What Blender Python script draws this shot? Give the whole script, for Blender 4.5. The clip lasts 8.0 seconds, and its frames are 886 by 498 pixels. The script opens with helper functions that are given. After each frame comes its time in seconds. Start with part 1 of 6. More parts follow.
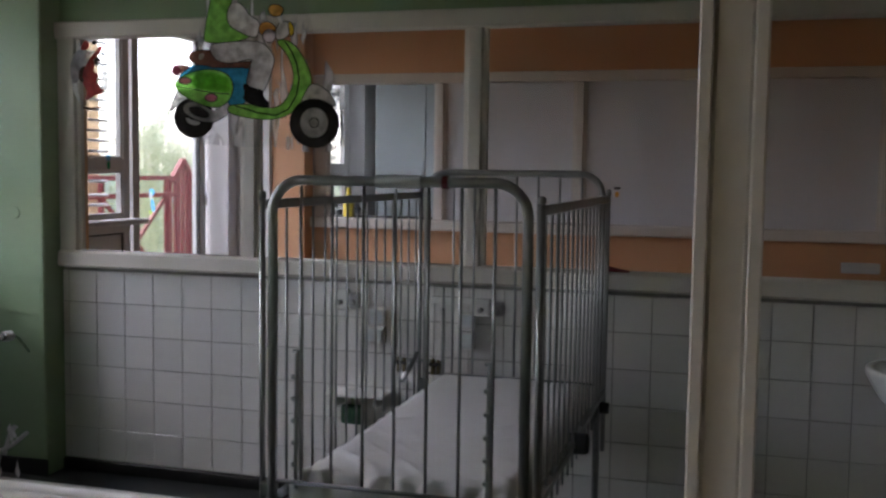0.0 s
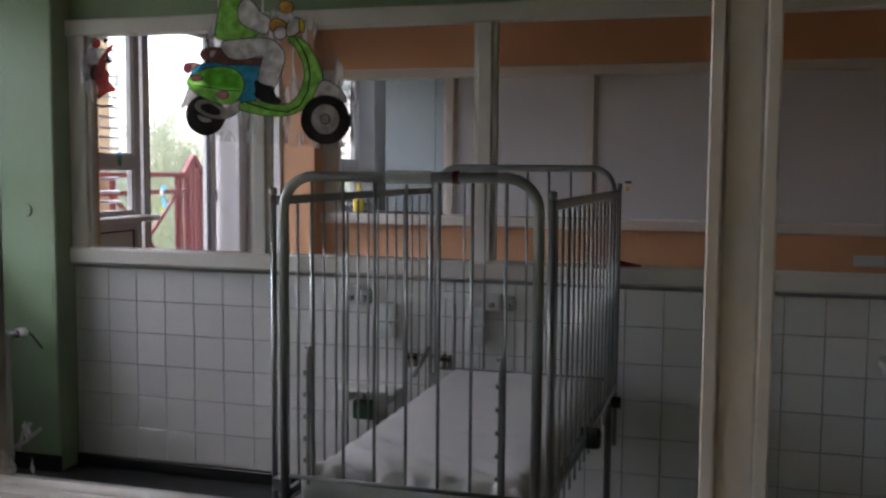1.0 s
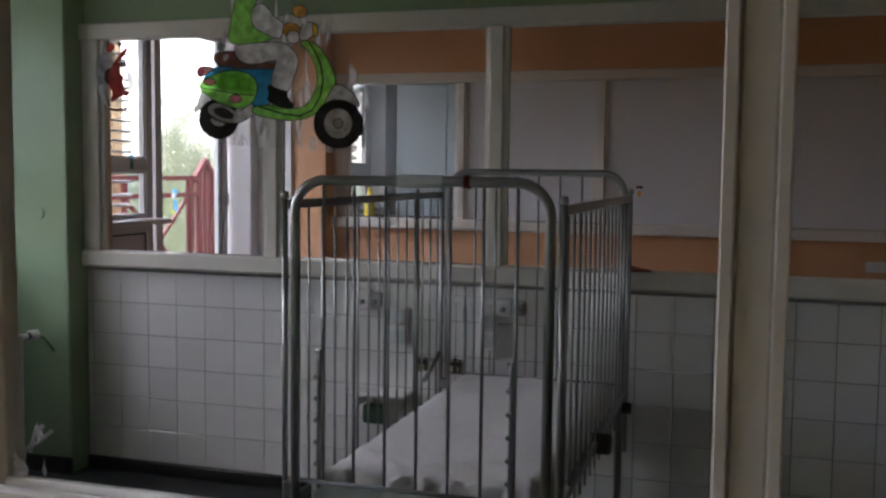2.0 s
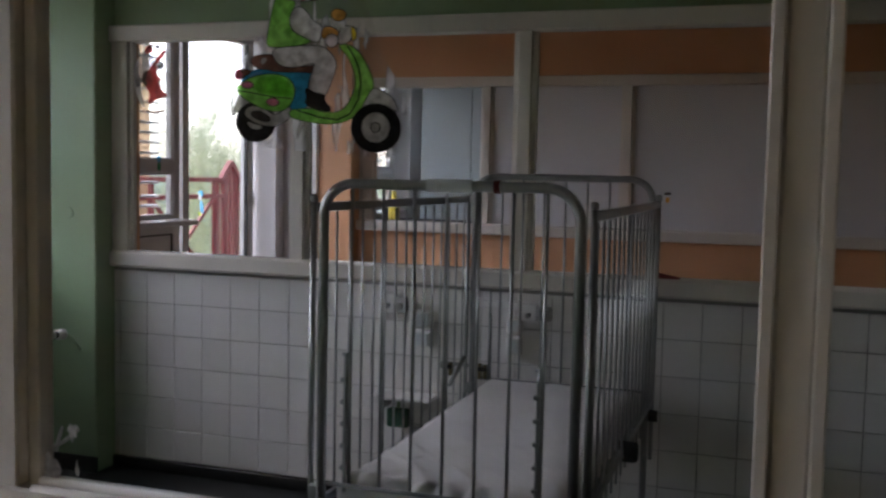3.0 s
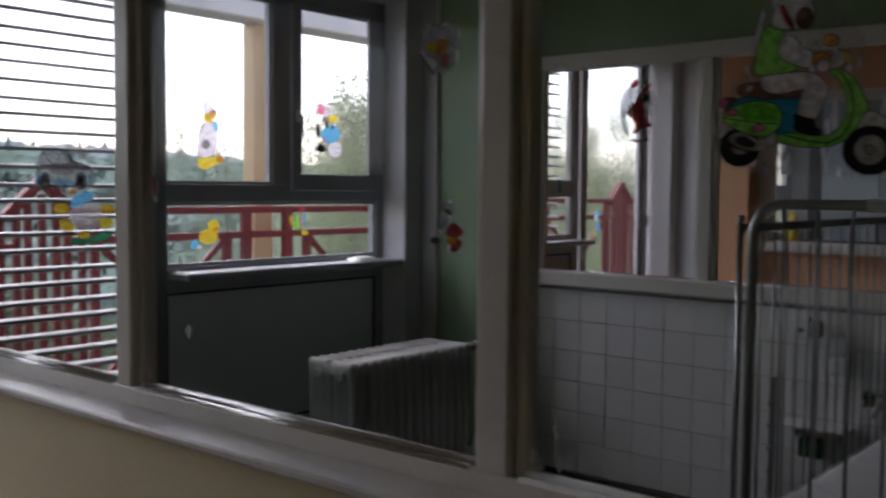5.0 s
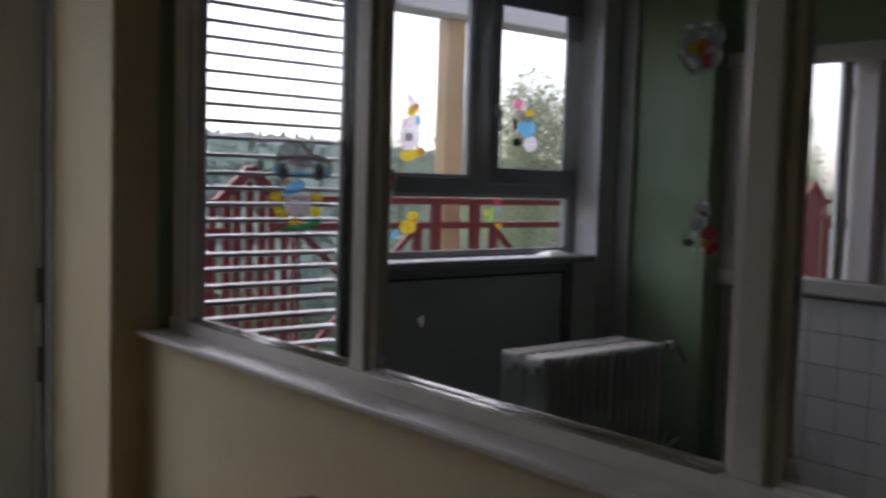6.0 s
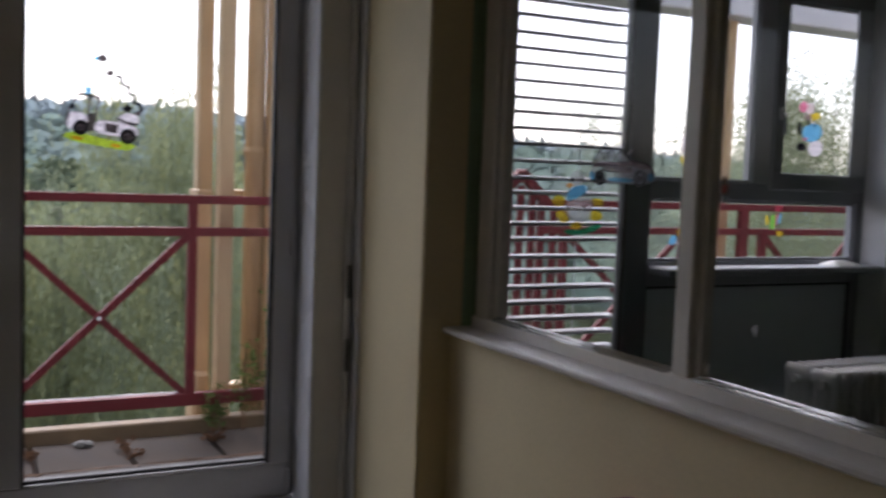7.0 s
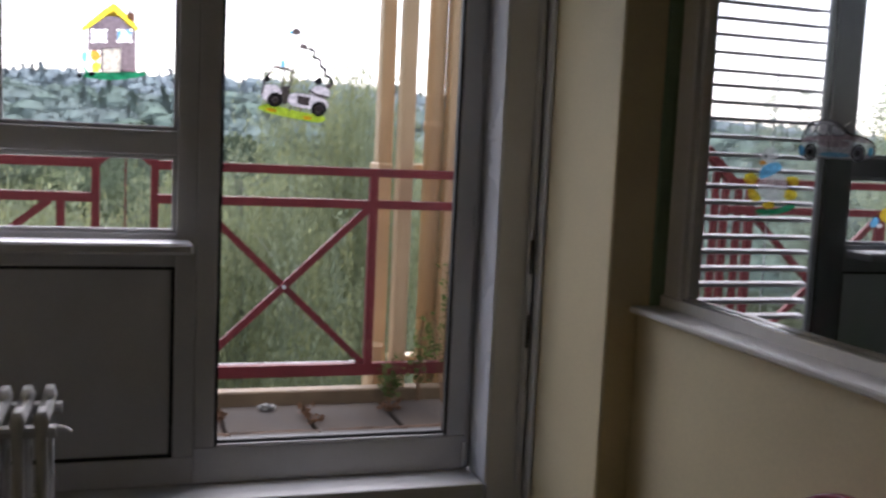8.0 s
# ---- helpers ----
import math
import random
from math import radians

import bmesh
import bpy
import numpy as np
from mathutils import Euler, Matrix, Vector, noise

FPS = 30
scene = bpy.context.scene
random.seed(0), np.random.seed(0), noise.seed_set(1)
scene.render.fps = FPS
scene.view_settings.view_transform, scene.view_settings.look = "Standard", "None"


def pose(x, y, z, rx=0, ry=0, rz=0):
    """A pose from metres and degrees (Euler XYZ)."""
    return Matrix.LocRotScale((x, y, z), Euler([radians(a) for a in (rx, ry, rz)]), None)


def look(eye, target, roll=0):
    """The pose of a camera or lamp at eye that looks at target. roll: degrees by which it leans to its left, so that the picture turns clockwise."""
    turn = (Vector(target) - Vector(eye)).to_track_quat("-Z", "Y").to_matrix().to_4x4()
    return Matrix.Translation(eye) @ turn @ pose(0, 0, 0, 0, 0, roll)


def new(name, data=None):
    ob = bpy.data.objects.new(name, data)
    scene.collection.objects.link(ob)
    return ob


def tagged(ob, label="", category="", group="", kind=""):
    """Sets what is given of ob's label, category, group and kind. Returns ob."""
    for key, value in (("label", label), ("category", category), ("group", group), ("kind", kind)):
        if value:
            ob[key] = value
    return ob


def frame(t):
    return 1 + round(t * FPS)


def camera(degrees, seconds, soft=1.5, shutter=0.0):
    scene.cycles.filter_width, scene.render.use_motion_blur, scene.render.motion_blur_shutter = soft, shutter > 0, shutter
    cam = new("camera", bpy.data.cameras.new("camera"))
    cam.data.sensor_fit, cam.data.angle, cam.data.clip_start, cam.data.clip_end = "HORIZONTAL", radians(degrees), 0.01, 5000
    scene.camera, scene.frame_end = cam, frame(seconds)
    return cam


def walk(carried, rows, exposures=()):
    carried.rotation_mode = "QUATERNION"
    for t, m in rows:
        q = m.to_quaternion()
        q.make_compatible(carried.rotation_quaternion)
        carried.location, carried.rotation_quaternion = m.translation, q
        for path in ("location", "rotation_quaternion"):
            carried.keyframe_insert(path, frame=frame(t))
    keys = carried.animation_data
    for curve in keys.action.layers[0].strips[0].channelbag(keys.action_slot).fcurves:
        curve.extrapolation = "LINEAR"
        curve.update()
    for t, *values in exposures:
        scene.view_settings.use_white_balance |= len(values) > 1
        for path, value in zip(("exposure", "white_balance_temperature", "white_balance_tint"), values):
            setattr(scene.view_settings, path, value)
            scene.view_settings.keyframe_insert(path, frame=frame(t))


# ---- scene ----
cam = camera(48.5, 8.0, soft=2.5, shutter=0.5)
ROWS = [
    (0.0, 0.0027, -0.0201, 1.4562, 85.587, -0.773, 16.075),
    (0.5, 0.0034, -0.0227, 1.4553, 85.338, -0.279, 16.882),
    (1.0, 0.0007, -0.0199, 1.4573, 85.283, -0.430, 16.649),
    (2.5, -0.0050, -0.0192, 1.4577, 85.671, -0.870, 17.705),
    (3.0, -0.0206, -0.0174, 1.4587, 85.732, -1.188, 18.587),
    (3.5, -0.0493, -0.0233, 1.4542, 85.440, -0.916, 22.713),
    (4.0, -0.0583, -0.0528, 1.4558, 85.919, -0.633, 29.026),
    (4.5, -0.0737, -0.0887, 1.4588, 86.427, -0.728, 35.409),
    (4.7, -0.0828, -0.1207, 1.4595, 86.514, -0.469, 37.402),
    (5.8, -0.1720, -0.2310, 1.4679, 86.203, -1.655, 47.622),
    (6.0, -0.1912, -0.2694, 1.4690, 85.972, -1.760, 49.811),
    (6.5, -0.2432, -0.3728, 1.4732, 86.056, -1.896, 57.227),
    (7.0, -0.2830, -0.4861, 1.4694, 85.679, -2.141, 63.026),
    (7.5, -0.3287, -0.5366, 1.4623, 84.834, -2.486, 68.237),
    (8.0, -0.3570, -0.5372, 1.4499, 84.034, -2.644, 72.520),
]
walk(cam, [(t, pose(x, y, z, rx, ry, rz)) for t, x, y, z, rx, ry, rz in ROWS],
     exposures=[(t, e, 6200, 21) for t, e in ((0.0, 3.1), (2.5, 3.0), (3.0, 2.84), (3.5, 2.52), (4.0, 2.18), (4.5, 1.92), (6.0, 1.42), (7.0, 1.46), (8.0, 1.72))])

# ---- daylight: an overcast sky ----
world = bpy.data.worlds.new("overcast_sky")
scene.world = world
world.use_nodes = True
wn, wl = world.node_tree.nodes, world.node_tree.links
sky = wn.new("ShaderNodeTexSky")
sky.sky_type, sky.sun_disc = "NISHITA", False
sky.sun_elevation, sky.sun_rotation = radians(47), radians(280)
sky.air_density, sky.dust_density = 1.0, 2.0
grey = wn.new("ShaderNodeHueSaturation")
grey.inputs["Saturation"].default_value = 0.5
wl.new(sky.outputs[0], grey.inputs["Color"])
wl.new(grey.outputs[0], wn["Background"].inputs["Color"])
wn["Background"].inputs["Strength"].default_value = 0.14
sun_data = bpy.data.lights.new("sun", "SUN")
sun_data.energy, sun_data.angle, sun_data.color = 1.25, radians(70), (1.0, 0.98, 0.96)
sun = new("sun", sun_data)
sun.matrix_world = look((-26, 4.5, 29), (0, 0, 0))


# ---- materials ----
def material(name, colour, rough=0.6, metal=0.0, vary=0.12, grain=60.0, blotch=3.0, bump=0.0, tint=None, spec=0.5, stretch=(1, 1, 1), random=0.0):
    """A painted, plastered, wooden or metal surface: colour that varies in fine grain and in broad blotches, with a little relief."""
    m = bpy.data.materials.new(name)
    m.use_nodes = True
    n, l = m.node_tree.nodes, m.node_tree.links
    b = n["Principled BSDF"]
    b.inputs["Metallic"].default_value = metal
    b.inputs["Specular IOR Level"].default_value = spec
    co = n.new("ShaderNodeTexCoord")
    mp = n.new("ShaderNodeMapping")
    mp.inputs["Scale"].default_value = stretch
    l.new(co.outputs["Object"], mp.inputs[0])
    fine, broad = n.new("ShaderNodeTexNoise"), n.new("ShaderNodeTexNoise")
    fine.inputs["Scale"].default_value, fine.inputs["Detail"].default_value = grain, 4
    broad.inputs["Scale"].default_value, broad.inputs["Detail"].default_value = blotch, 5
    l.new(mp.outputs[0], fine.inputs["Vector"])
    l.new(mp.outputs[0], broad.inputs["Vector"])
    add = n.new("ShaderNodeMath")
    add.operation = "MULTIPLY_ADD"
    l.new(fine.outputs["Fac"], add.inputs[0])
    add.inputs[1].default_value = 0.45
    l.new(broad.outputs["Fac"], add.inputs[2])
    ramp = n.new("ShaderNodeMapRange")
    ramp.inputs["From Min"].default_value, ramp.inputs["From Max"].default_value = 0.45, 1.0
    l.new(add.outputs[0], ramp.inputs["Value"])
    mix = n.new("ShaderNodeMix")
    mix.data_type = "RGBA"
    l.new(ramp.outputs[0], mix.inputs["Factor"])
    dark = tint or tuple(c * (1 - 2 * vary) for c in colour)
    mix.inputs["A"].default_value = (*dark, 1)
    mix.inputs["B"].default_value = (*[min(1, c * (1 + vary)) for c in colour], 1)
    out = mix.outputs["Result"]
    if random:
        info = n.new("ShaderNodeObjectInfo")
        hsv = n.new("ShaderNodeHueSaturation")
        mr = n.new("ShaderNodeMapRange")
        mr.inputs["To Min"].default_value, mr.inputs["To Max"].default_value = 1 - random, 1 + random
        l.new(info.outputs["Random"], mr.inputs["Value"])
        l.new(mr.outputs[0], hsv.inputs["Value"])
        l.new(out, hsv.inputs["Color"])
        out = hsv.outputs[0]
    l.new(out, b.inputs["Base Color"])
    rr = n.new("ShaderNodeMapRange")
    rr.inputs["To Min"].default_value, rr.inputs["To Max"].default_value = max(0.03, rough - 0.12), min(1, rough + 0.12)
    l.new(broad.outputs["Fac"], rr.inputs["Value"])
    l.new(rr.outputs[0], b.inputs["Roughness"])
    if bump:
        bp = n.new("ShaderNodeBump")
        bp.inputs["Strength"].default_value, bp.inputs["Distance"].default_value = bump, 0.004
        l.new(add.outputs[0], bp.inputs["Height"])
        l.new(bp.outputs[0], b.inputs["Normal"])
    return m


def glass_material(name, colour=(1, 1, 1), rough=0.0, mirror=0.3):
    """A thin clear pane: it lets light straight through and mirrors a little at a grazing angle."""
    m = bpy.data.materials.new(name)
    m.use_nodes = True
    n, l = m.node_tree.nodes, m.node_tree.links
    n.remove(n["Principled BSDF"])
    clear, gloss, mix = n.new("ShaderNodeBsdfTransparent"), n.new("ShaderNodeBsdfGlossy"), n.new("ShaderNodeMixShader")
    lw, power, scale = n.new("ShaderNodeLayerWeight"), n.new("ShaderNodeMath"), n.new("ShaderNodeMath")
    lw.inputs["Blend"].default_value = 0.5
    power.operation, power.inputs[1].default_value = "POWER", 5.0
    scale.operation, scale.inputs[1].default_value, scale.inputs[2].default_value = "MULTIPLY_ADD", mirror, 0.05 * mirror + 0.005
    clear.inputs["Color"].default_value = (*colour, 1)
    gloss.inputs["Roughness"].default_value = rough
    l.new(lw.outputs["Facing"], power.inputs[0])
    l.new(power.outputs[0], scale.inputs[0])
    l.new(scale.outputs[0], mix.inputs[0])
    l.new(clear.outputs[0], mix.inputs[1])
    l.new(gloss.outputs[0], mix.inputs[2])
    l.new(mix.outputs[0], n["Material Output"].inputs["Surface"])
    return m


M_YELLOW = material("yellow_wall_paint", (0.76, 0.64, 0.39), 0.6, vary=0.06, grain=90, blotch=2, bump=0.12)
M_GREEN = material("green_wall_paint", (0.29, 0.41, 0.245), 0.45, vary=0.08, grain=70, blotch=2.5, bump=0.15)
M_ORANGE = material("orange_wall_paint", (0.72, 0.39, 0.21), 0.55, vary=0.07, grain=80, blotch=2, bump=0.12)
M_WHITE = material("white_wall_paint", (0.80, 0.80, 0.78), 0.6, vary=0.05, grain=80, blotch=2, bump=0.1)
M_PAPER = material("white_paper_backing", (0.72, 0.74, 0.79), 0.7, vary=0.05, grain=50, blotch=1.5, bump=0.1)
M_CREAM = material("cream_gloss_paint", (0.74, 0.70, 0.64), 0.32, vary=0.06, grain=40, blotch=4, bump=0.05)
M_BEAD = material("gloss_painted_bead", (0.70, 0.68, 0.64), 0.10, metal=0.55, vary=0.05, spec=1.0)
M_FRAME = material("grey_aluminium_frame", (0.60, 0.60, 0.605), 0.38, vary=0.06, grain=120, blotch=3)
# the grey frame darkened: shade of the backlit unit 2 put into the colour
M_SHADEFRAME = material("shaded_grey_frame", (0.345, 0.358, 0.38), 0.38, vary=0.06, grain=120, blotch=3)
M_JAMB = material("light_grey_jamb_paint", (0.82, 0.82, 0.84), 0.36, vary=0.05, grain=90, blotch=3)
M_PANEL = material("grey_panel", (0.66, 0.71, 0.73), 0.5, vary=0.05, grain=120, blotch=2)
M_GASKET = material("black_rubber", (0.02, 0.02, 0.02), 0.6)
M_FLOOR = material("dark_linoleum", (0.028, 0.03, 0.03), 0.45, vary=0.2, grain=120, blotch=4, spec=0.25)
M_GLOSSWHITE = material("gloss_white_lining", (0.82, 0.82, 0.83), 0.28, vary=0.03)
# darkest copy of the aluminium, with more shade in its colour
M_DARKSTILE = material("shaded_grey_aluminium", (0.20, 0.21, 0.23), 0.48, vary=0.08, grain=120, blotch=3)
M_DARKPLATE = material("dark_metal_plate", (0.06, 0.06, 0.065), 0.4)
M_BASE = material("black_skirting", (0.012, 0.012, 0.012), 0.5)
M_TILE = material("white_glazed_tile", (0.805, 0.79, 0.775), 0.16, vary=0.03, grain=10, blotch=3, random=0.05)
M_GROUT = material("grey_grout", (0.31, 0.30, 0.29), 0.9, vary=0.15, grain=150, blotch=8)
M_STEEL = material("chromed_steel_tube", (0.35, 0.37, 0.375), 0.38, metal=0.9, vary=0.03, grain=50, blotch=2)
M_PLATE = material("white_plastic", (0.78, 0.78, 0.76), 0.35, vary=0.04)
M_RED = material("red_rail_paint", (0.145, 0.018, 0.021), 0.58, spec=0.3, vary=0.12, grain=60, blotch=5, bump=0.1)
M_BEIGE = material("beige_column_paint", (0.52, 0.37, 0.205), 0.6, vary=0.08, grain=60, blotch=3, bump=0.1)
M_GLASS = glass_material("window_glass", (0.965, 0.975, 0.975))
M_CLEAR = glass_material("partition_glass", (0.955, 0.955, 0.95), 0.0, 0.12)


# ---- helpers for meshes ----
def part(name, bm, mat, parent=None, label="", smooth=False):
    me = bpy.data.meshes.new(name)
    bmesh.ops.recalc_face_normals(bm, faces=bm.faces)
    bm.to_mesh(me)
    bm.free()
    if smooth:
        me.polygons.foreach_set("use_smooth", [True] * len(me.polygons))
    me.materials.append(mat)
    ob = new(name, me)
    if parent:
        ob.parent = parent
        ob.matrix_parent_inverse = parent.matrix_basis.inverted()
    return tagged(ob, label)


def thing(name, place, label, category, group="", kind=""):
    ob = new(name)
    ob.location = place
    ob.empty_display_size = 0.1
    return tagged(ob, label, category, group, kind)


def setting(name, bm, mat, label="", category="wall"):
    return tagged(part(name, bm, mat, None, label), "", category, "", "structure")


def box(x0, x1, y0, y1, z0, z1, bevel=0.0, bm=None, segments=1):
    own = bmesh.new()
    r = bmesh.ops.create_cube(own, size=1)
    for v in own.verts:
        v.co = Vector(((x0 + x1) / 2 + v.co.x * (x1 - x0), (y0 + y1) / 2 + v.co.y * (y1 - y0), (z0 + z1) / 2 + v.co.z * (z1 - z0)))
    if bevel:
        bmesh.ops.bevel(own, geom=list(own.edges), offset=bevel, segments=segments, profile=0.5, affect="EDGES")
    if bm is None:
        return own
    return join(bm, own)


def join(bm, other):
    me = bpy.data.meshes.new("tmp")
    other.to_mesh(me)
    other.free()
    bm.from_mesh(me)
    bpy.data.meshes.remove(me)
    return bm


def tube(points, radius, sides=10, bm=None, cap=True, radii=None):
    """A round bar swept along points."""
    bm = bm or bmesh.new()
    pts = [Vector(p) for p in points]
    rings = []
    side = None
    for i, p in enumerate(pts):
        a = pts[max(0, i - 1)]
        b = pts[min(len(pts) - 1, i + 1)]
        d = (b - a).normalized()
        if side is None:
            side = d.orthogonal().normalized()
        side = (side - d * side.dot(d)).normalized()
        up = d.cross(side)
        r = radii[i] if radii else radius
        rings.append([bm.verts.new(p + (side * math.cos(k * math.tau / sides) + up * math.sin(k * math.tau / sides)) * r) for k in range(sides)])
    for a, b in zip(rings, rings[1:]):
        for k in range(sides):
            bm.faces.new((a[k], a[(k + 1) % sides], b[(k + 1) % sides], b[k]))
    if cap:
        bm.faces.new(rings[0][::-1])
        bm.faces.new(rings[-1])
    return bm


def prism(outline, axis, a, b, bm=None):
    """A flat outline (u, v) drawn out from a to b along the axis x, y or z."""
    bm = bm or bmesh.new()
    place = {"x": lambda u, v, w: (w, u, v), "y": lambda u, v, w: (u, w, v), "z": lambda u, v, w: (u, v, w)}[axis]
    lo = [bm.verts.new(place(u, v, a)) for u, v in outline]
    hi = [bm.verts.new(place(u, v, b)) for u, v in outline]
    bm.faces.new(lo[::-1])
    bm.faces.new(hi)
    for i in range(len(lo)):
        j = (i + 1) % len(lo)
        bm.faces.new((lo[i], lo[j], hi[j], hi[i]))
    return bm


# ---- the rooms: floor, ceiling, walls ----
FACADE, END = -3.82, 3.2
FLOOR_Y0, FLOOR_Y1, TOP = -1.95, 10.2, 2.95
setting("floor", box(FACADE - 0.1, END, FLOOR_Y0, FLOOR_Y1, -0.2, 0.0), M_FLOOR, "dark grey linoleum floor through all the rooms", "floor")
setting("ceiling", box(FACADE - 0.2, END, FLOOR_Y0, FLOOR_Y1, TOP, TOP + 0.2), M_WHITE, "plain white painted ceiling", "ceiling")
setting("wall_south", box(FACADE - 0.2, END, FLOOR_Y0 - 0.15, FLOOR_Y0, 0, TOP), M_YELLOW, "plain yellow painted wall")
setting("wall_north", box(FACADE - 0.2, END, FLOOR_Y1, FLOOR_Y1 + 0.15, 0, TOP), M_WHITE, "plain white painted wall")
setting("wall_east", box(END, END + 0.15, FLOOR_Y0 - 0.15, FLOOR_Y1 + 0.15, 0, TOP), M_YELLOW, "plain painted wall away from the windows")
M_RENDER = material("pale_building_render", (0.52, 0.50, 0.46), 0.85, vary=0.1, grain=30, blotch=1.2, bump=0.2)
setting("wall_storeys_below", box(FACADE - 0.04, END + 0.15, -8, 16, -9.6, -0.201), M_RENDER, "rendered outer wall of the storeys below")
setting("wall_wing_south", box(FACADE - 0.04, END + 0.15, -8, FLOOR_Y0 - 0.152, -0.2, TOP + 0.2), M_RENDER, "rendered outer wall of the neighbouring rooms")
setting("wall_wing_north", box(FACADE - 0.04, END + 0.15, FLOOR_Y1 + 0.152, 16, -0.2, TOP + 0.2), M_RENDER, "rendered outer wall of the neighbouring rooms")
SILLS, HEADS = {1: 1.02, 2: 1.06, 3: 1.075}, {1: 2.05, 2: 2.06, 3: 2.117}


def half_wall(number, y, paint_south, paint_north, south, north, lower=None):
    """A partition: a solid wall up to the sill, a lintel above the glass."""
    mid = (south + north) / 2
    sill, head = SILLS[number], HEADS[number]
    for z0, z1, what in ((0.0, sill - 0.045, "lower"), (head + 0.075, TOP, "upper")):
        setting(f"wall_{what}_{number}", box(-3.06, END, south, mid, z0, z1), lower if what == "lower" and lower else paint_south, "painted partition wall with glass above" if what == "lower" else "painted wall above the glass partition")
        setting(f"wall_{what}_{number}_back", box(-3.06, END, mid, north, z0, z1), paint_north, "painted back of the partition wall")


half_wall(1, 1.085, M_YELLOW, M_GREEN, 0.975, 1.115)
half_wall(2, 4.03, M_GREEN, M_ORANGE, 4.0, 4.12, M_GROUT)
half_wall(3, 7.03, M_ORANGE, M_WHITE, 6.99, 7.11)


def pier(number, y0, y1, paint_south, paint_north, x1):
    mid = (y0 + y1) / 2
    setting(f"wall_pier_{number}", box(-3.62, x1, y0, mid, 0, TOP, 0.006), paint_south, "painted wall pier beside the balcony door")
    setting(f"wall_pier_{number}_back", box(-3.62, x1, mid, y1, 0, TOP, 0.006), paint_north, "painted wall pier beside the window")


pier(1, 0.868, 1.167, M_YELLOW, M_GREEN, -3.06)
pier(2, 3.853, 4.20, M_GREEN, M_ORANGE, -3.045)
pier(3, 6.84, 7.17, M_ORANGE, M_WHITE, -3.06)
for k, (x0, x1, y) in enumerate(((-3.65, -3.556, 0.868), (-3.65, -3.506, 3.853), (-3.66, -3.33, 6.84))):
    setting(f"trim_pier_{k + 1}", box(x0, x1, y - 0.014, y - 0.001, 0.17, TOP, 0.004), M_JAMB if k in (0, 2) else M_FRAME, "grey trim board beside the balcony door", "trim")
    sx, sy, sr = (-3.612, y - 0.032, 0.013) if k == 0 else (x1 - 0.012, y - 0.018, 0.009)
    setting(f"trim_strip_{k + 1}", tube([(sx, sy, 0.235), (sx, sy, 2.9)], sr, 12), M_GLOSSWHITE if k == 0 else M_CREAM, "light round strip along the trim board", "trim")
for k, y in enumerate((0.718, 3.715, 6.71)):
    setting(f"trim_reveal_{k + 1}", box(-3.785 if k == 1 else -3.84, -3.624, y - 0.010, y - 0.001, 0.235, 2.45, 0.002), M_GLOSSWHITE, "glossy white lining of the window reveal", "trim")
for z in (0.75, 1.02):
    setting("trim_hinge" if z < 1 else "trim_hinge_upper", box(-3.606, -3.594, 0.829, 0.842, z - 0.012, z + 0.11, 0.003), M_DARKPLATE, "dark hinge plate on the frame", "trim")
# facade above and between the glazing
for k, (a, b) in enumerate(((FLOOR_Y0 - 0.15, -1.75), (0.718, 1.26), (3.715, 4.26), (6.71, 7.2), (9.6, FLOOR_Y1 + 0.15))):
    setting(f"wall_facade_{k + 1}", box(-3.87, -3.622, a, b, -0.2, TOP), M_JAMB if k in (1, 3) else M_FRAME, "grey clad facade pier")
setting("wall_facade_top", box(-3.87, -3.65, FLOOR_Y0 - 0.15, FLOOR_Y1 + 0.15, 2.45, TOP + 0.2), M_FRAME, "grey facade lintel over the windows")


def glazed_frame(number, y, white_from=None):
    """The white timber frame of a partition: rails, mullions, stops and panes."""
    sill, head = SILLS[number], HEADS[number]
    holder = thing(f"window_{number}", (-1.0, y, sill), "cream-painted timber partition frame with glass panes above a half wall", "window", kind="structure")
    posts = [(-3.06, -2.93), (-2.098, -2.0), (-1.065, -0.965), (-0.03, 0.041), (0.96, 1.04), (1.96, 2.04)]
    y0, y1 = y - 0.035, y + 0.035
    for a, b in posts:
        w, inset = (0.015, -0.008) if -0.1 < a < 0.9 else (0.02, 0.02)
        bm = box(a + w, b - w, y0 + max(0, -inset), y1, sill, head, 0.004)
        box(a, a + w, y0 + max(0, inset), y1 - 0.02, sill, head, 0.002, bm)
        box(b - w, b, y0 + max(0, inset), y1 - 0.02, sill, head, 0.002, bm)
        part("mullion", bm, M_CREAM, holder)
    part("bottom_rail", box(-3.06, END, y0 - 0.001, y1 + 0.001, sill - 0.045, sill, 0.004), M_CREAM, holder)
    part("top_rail", box(-3.06, END, y0 - 0.01, y1 + 0.01, head, head + 0.075, 0.006), M_CREAM, holder)
    ends = [(a[1], b[0]) for a, b in zip(posts, posts[1:])]
    for a, b in ends:
        bead = tube([(a, y - 0.011, sill + 0.005), (b, y - 0.011, sill + 0.005)], 0.007, 16)
        tube([(a, y - 0.029, sill), (b, y - 0.029, sill)], 0.006, 16, bead)
        part("bead", bead, M_BEAD if b < -0.99 else M_CREAM, holder, smooth=True)
        clear = white_from is None or b < white_from
        ob = part("pane", box(a - 0.004, b + 0.004, y - 0.003, y + 0.003, sill - 0.004, head + 0.004), M_CLEAR if clear else M_PAPER, holder, "" if clear else "pane papered over in white")
        if clear:
            ob.visible_shadow = False
    return holder


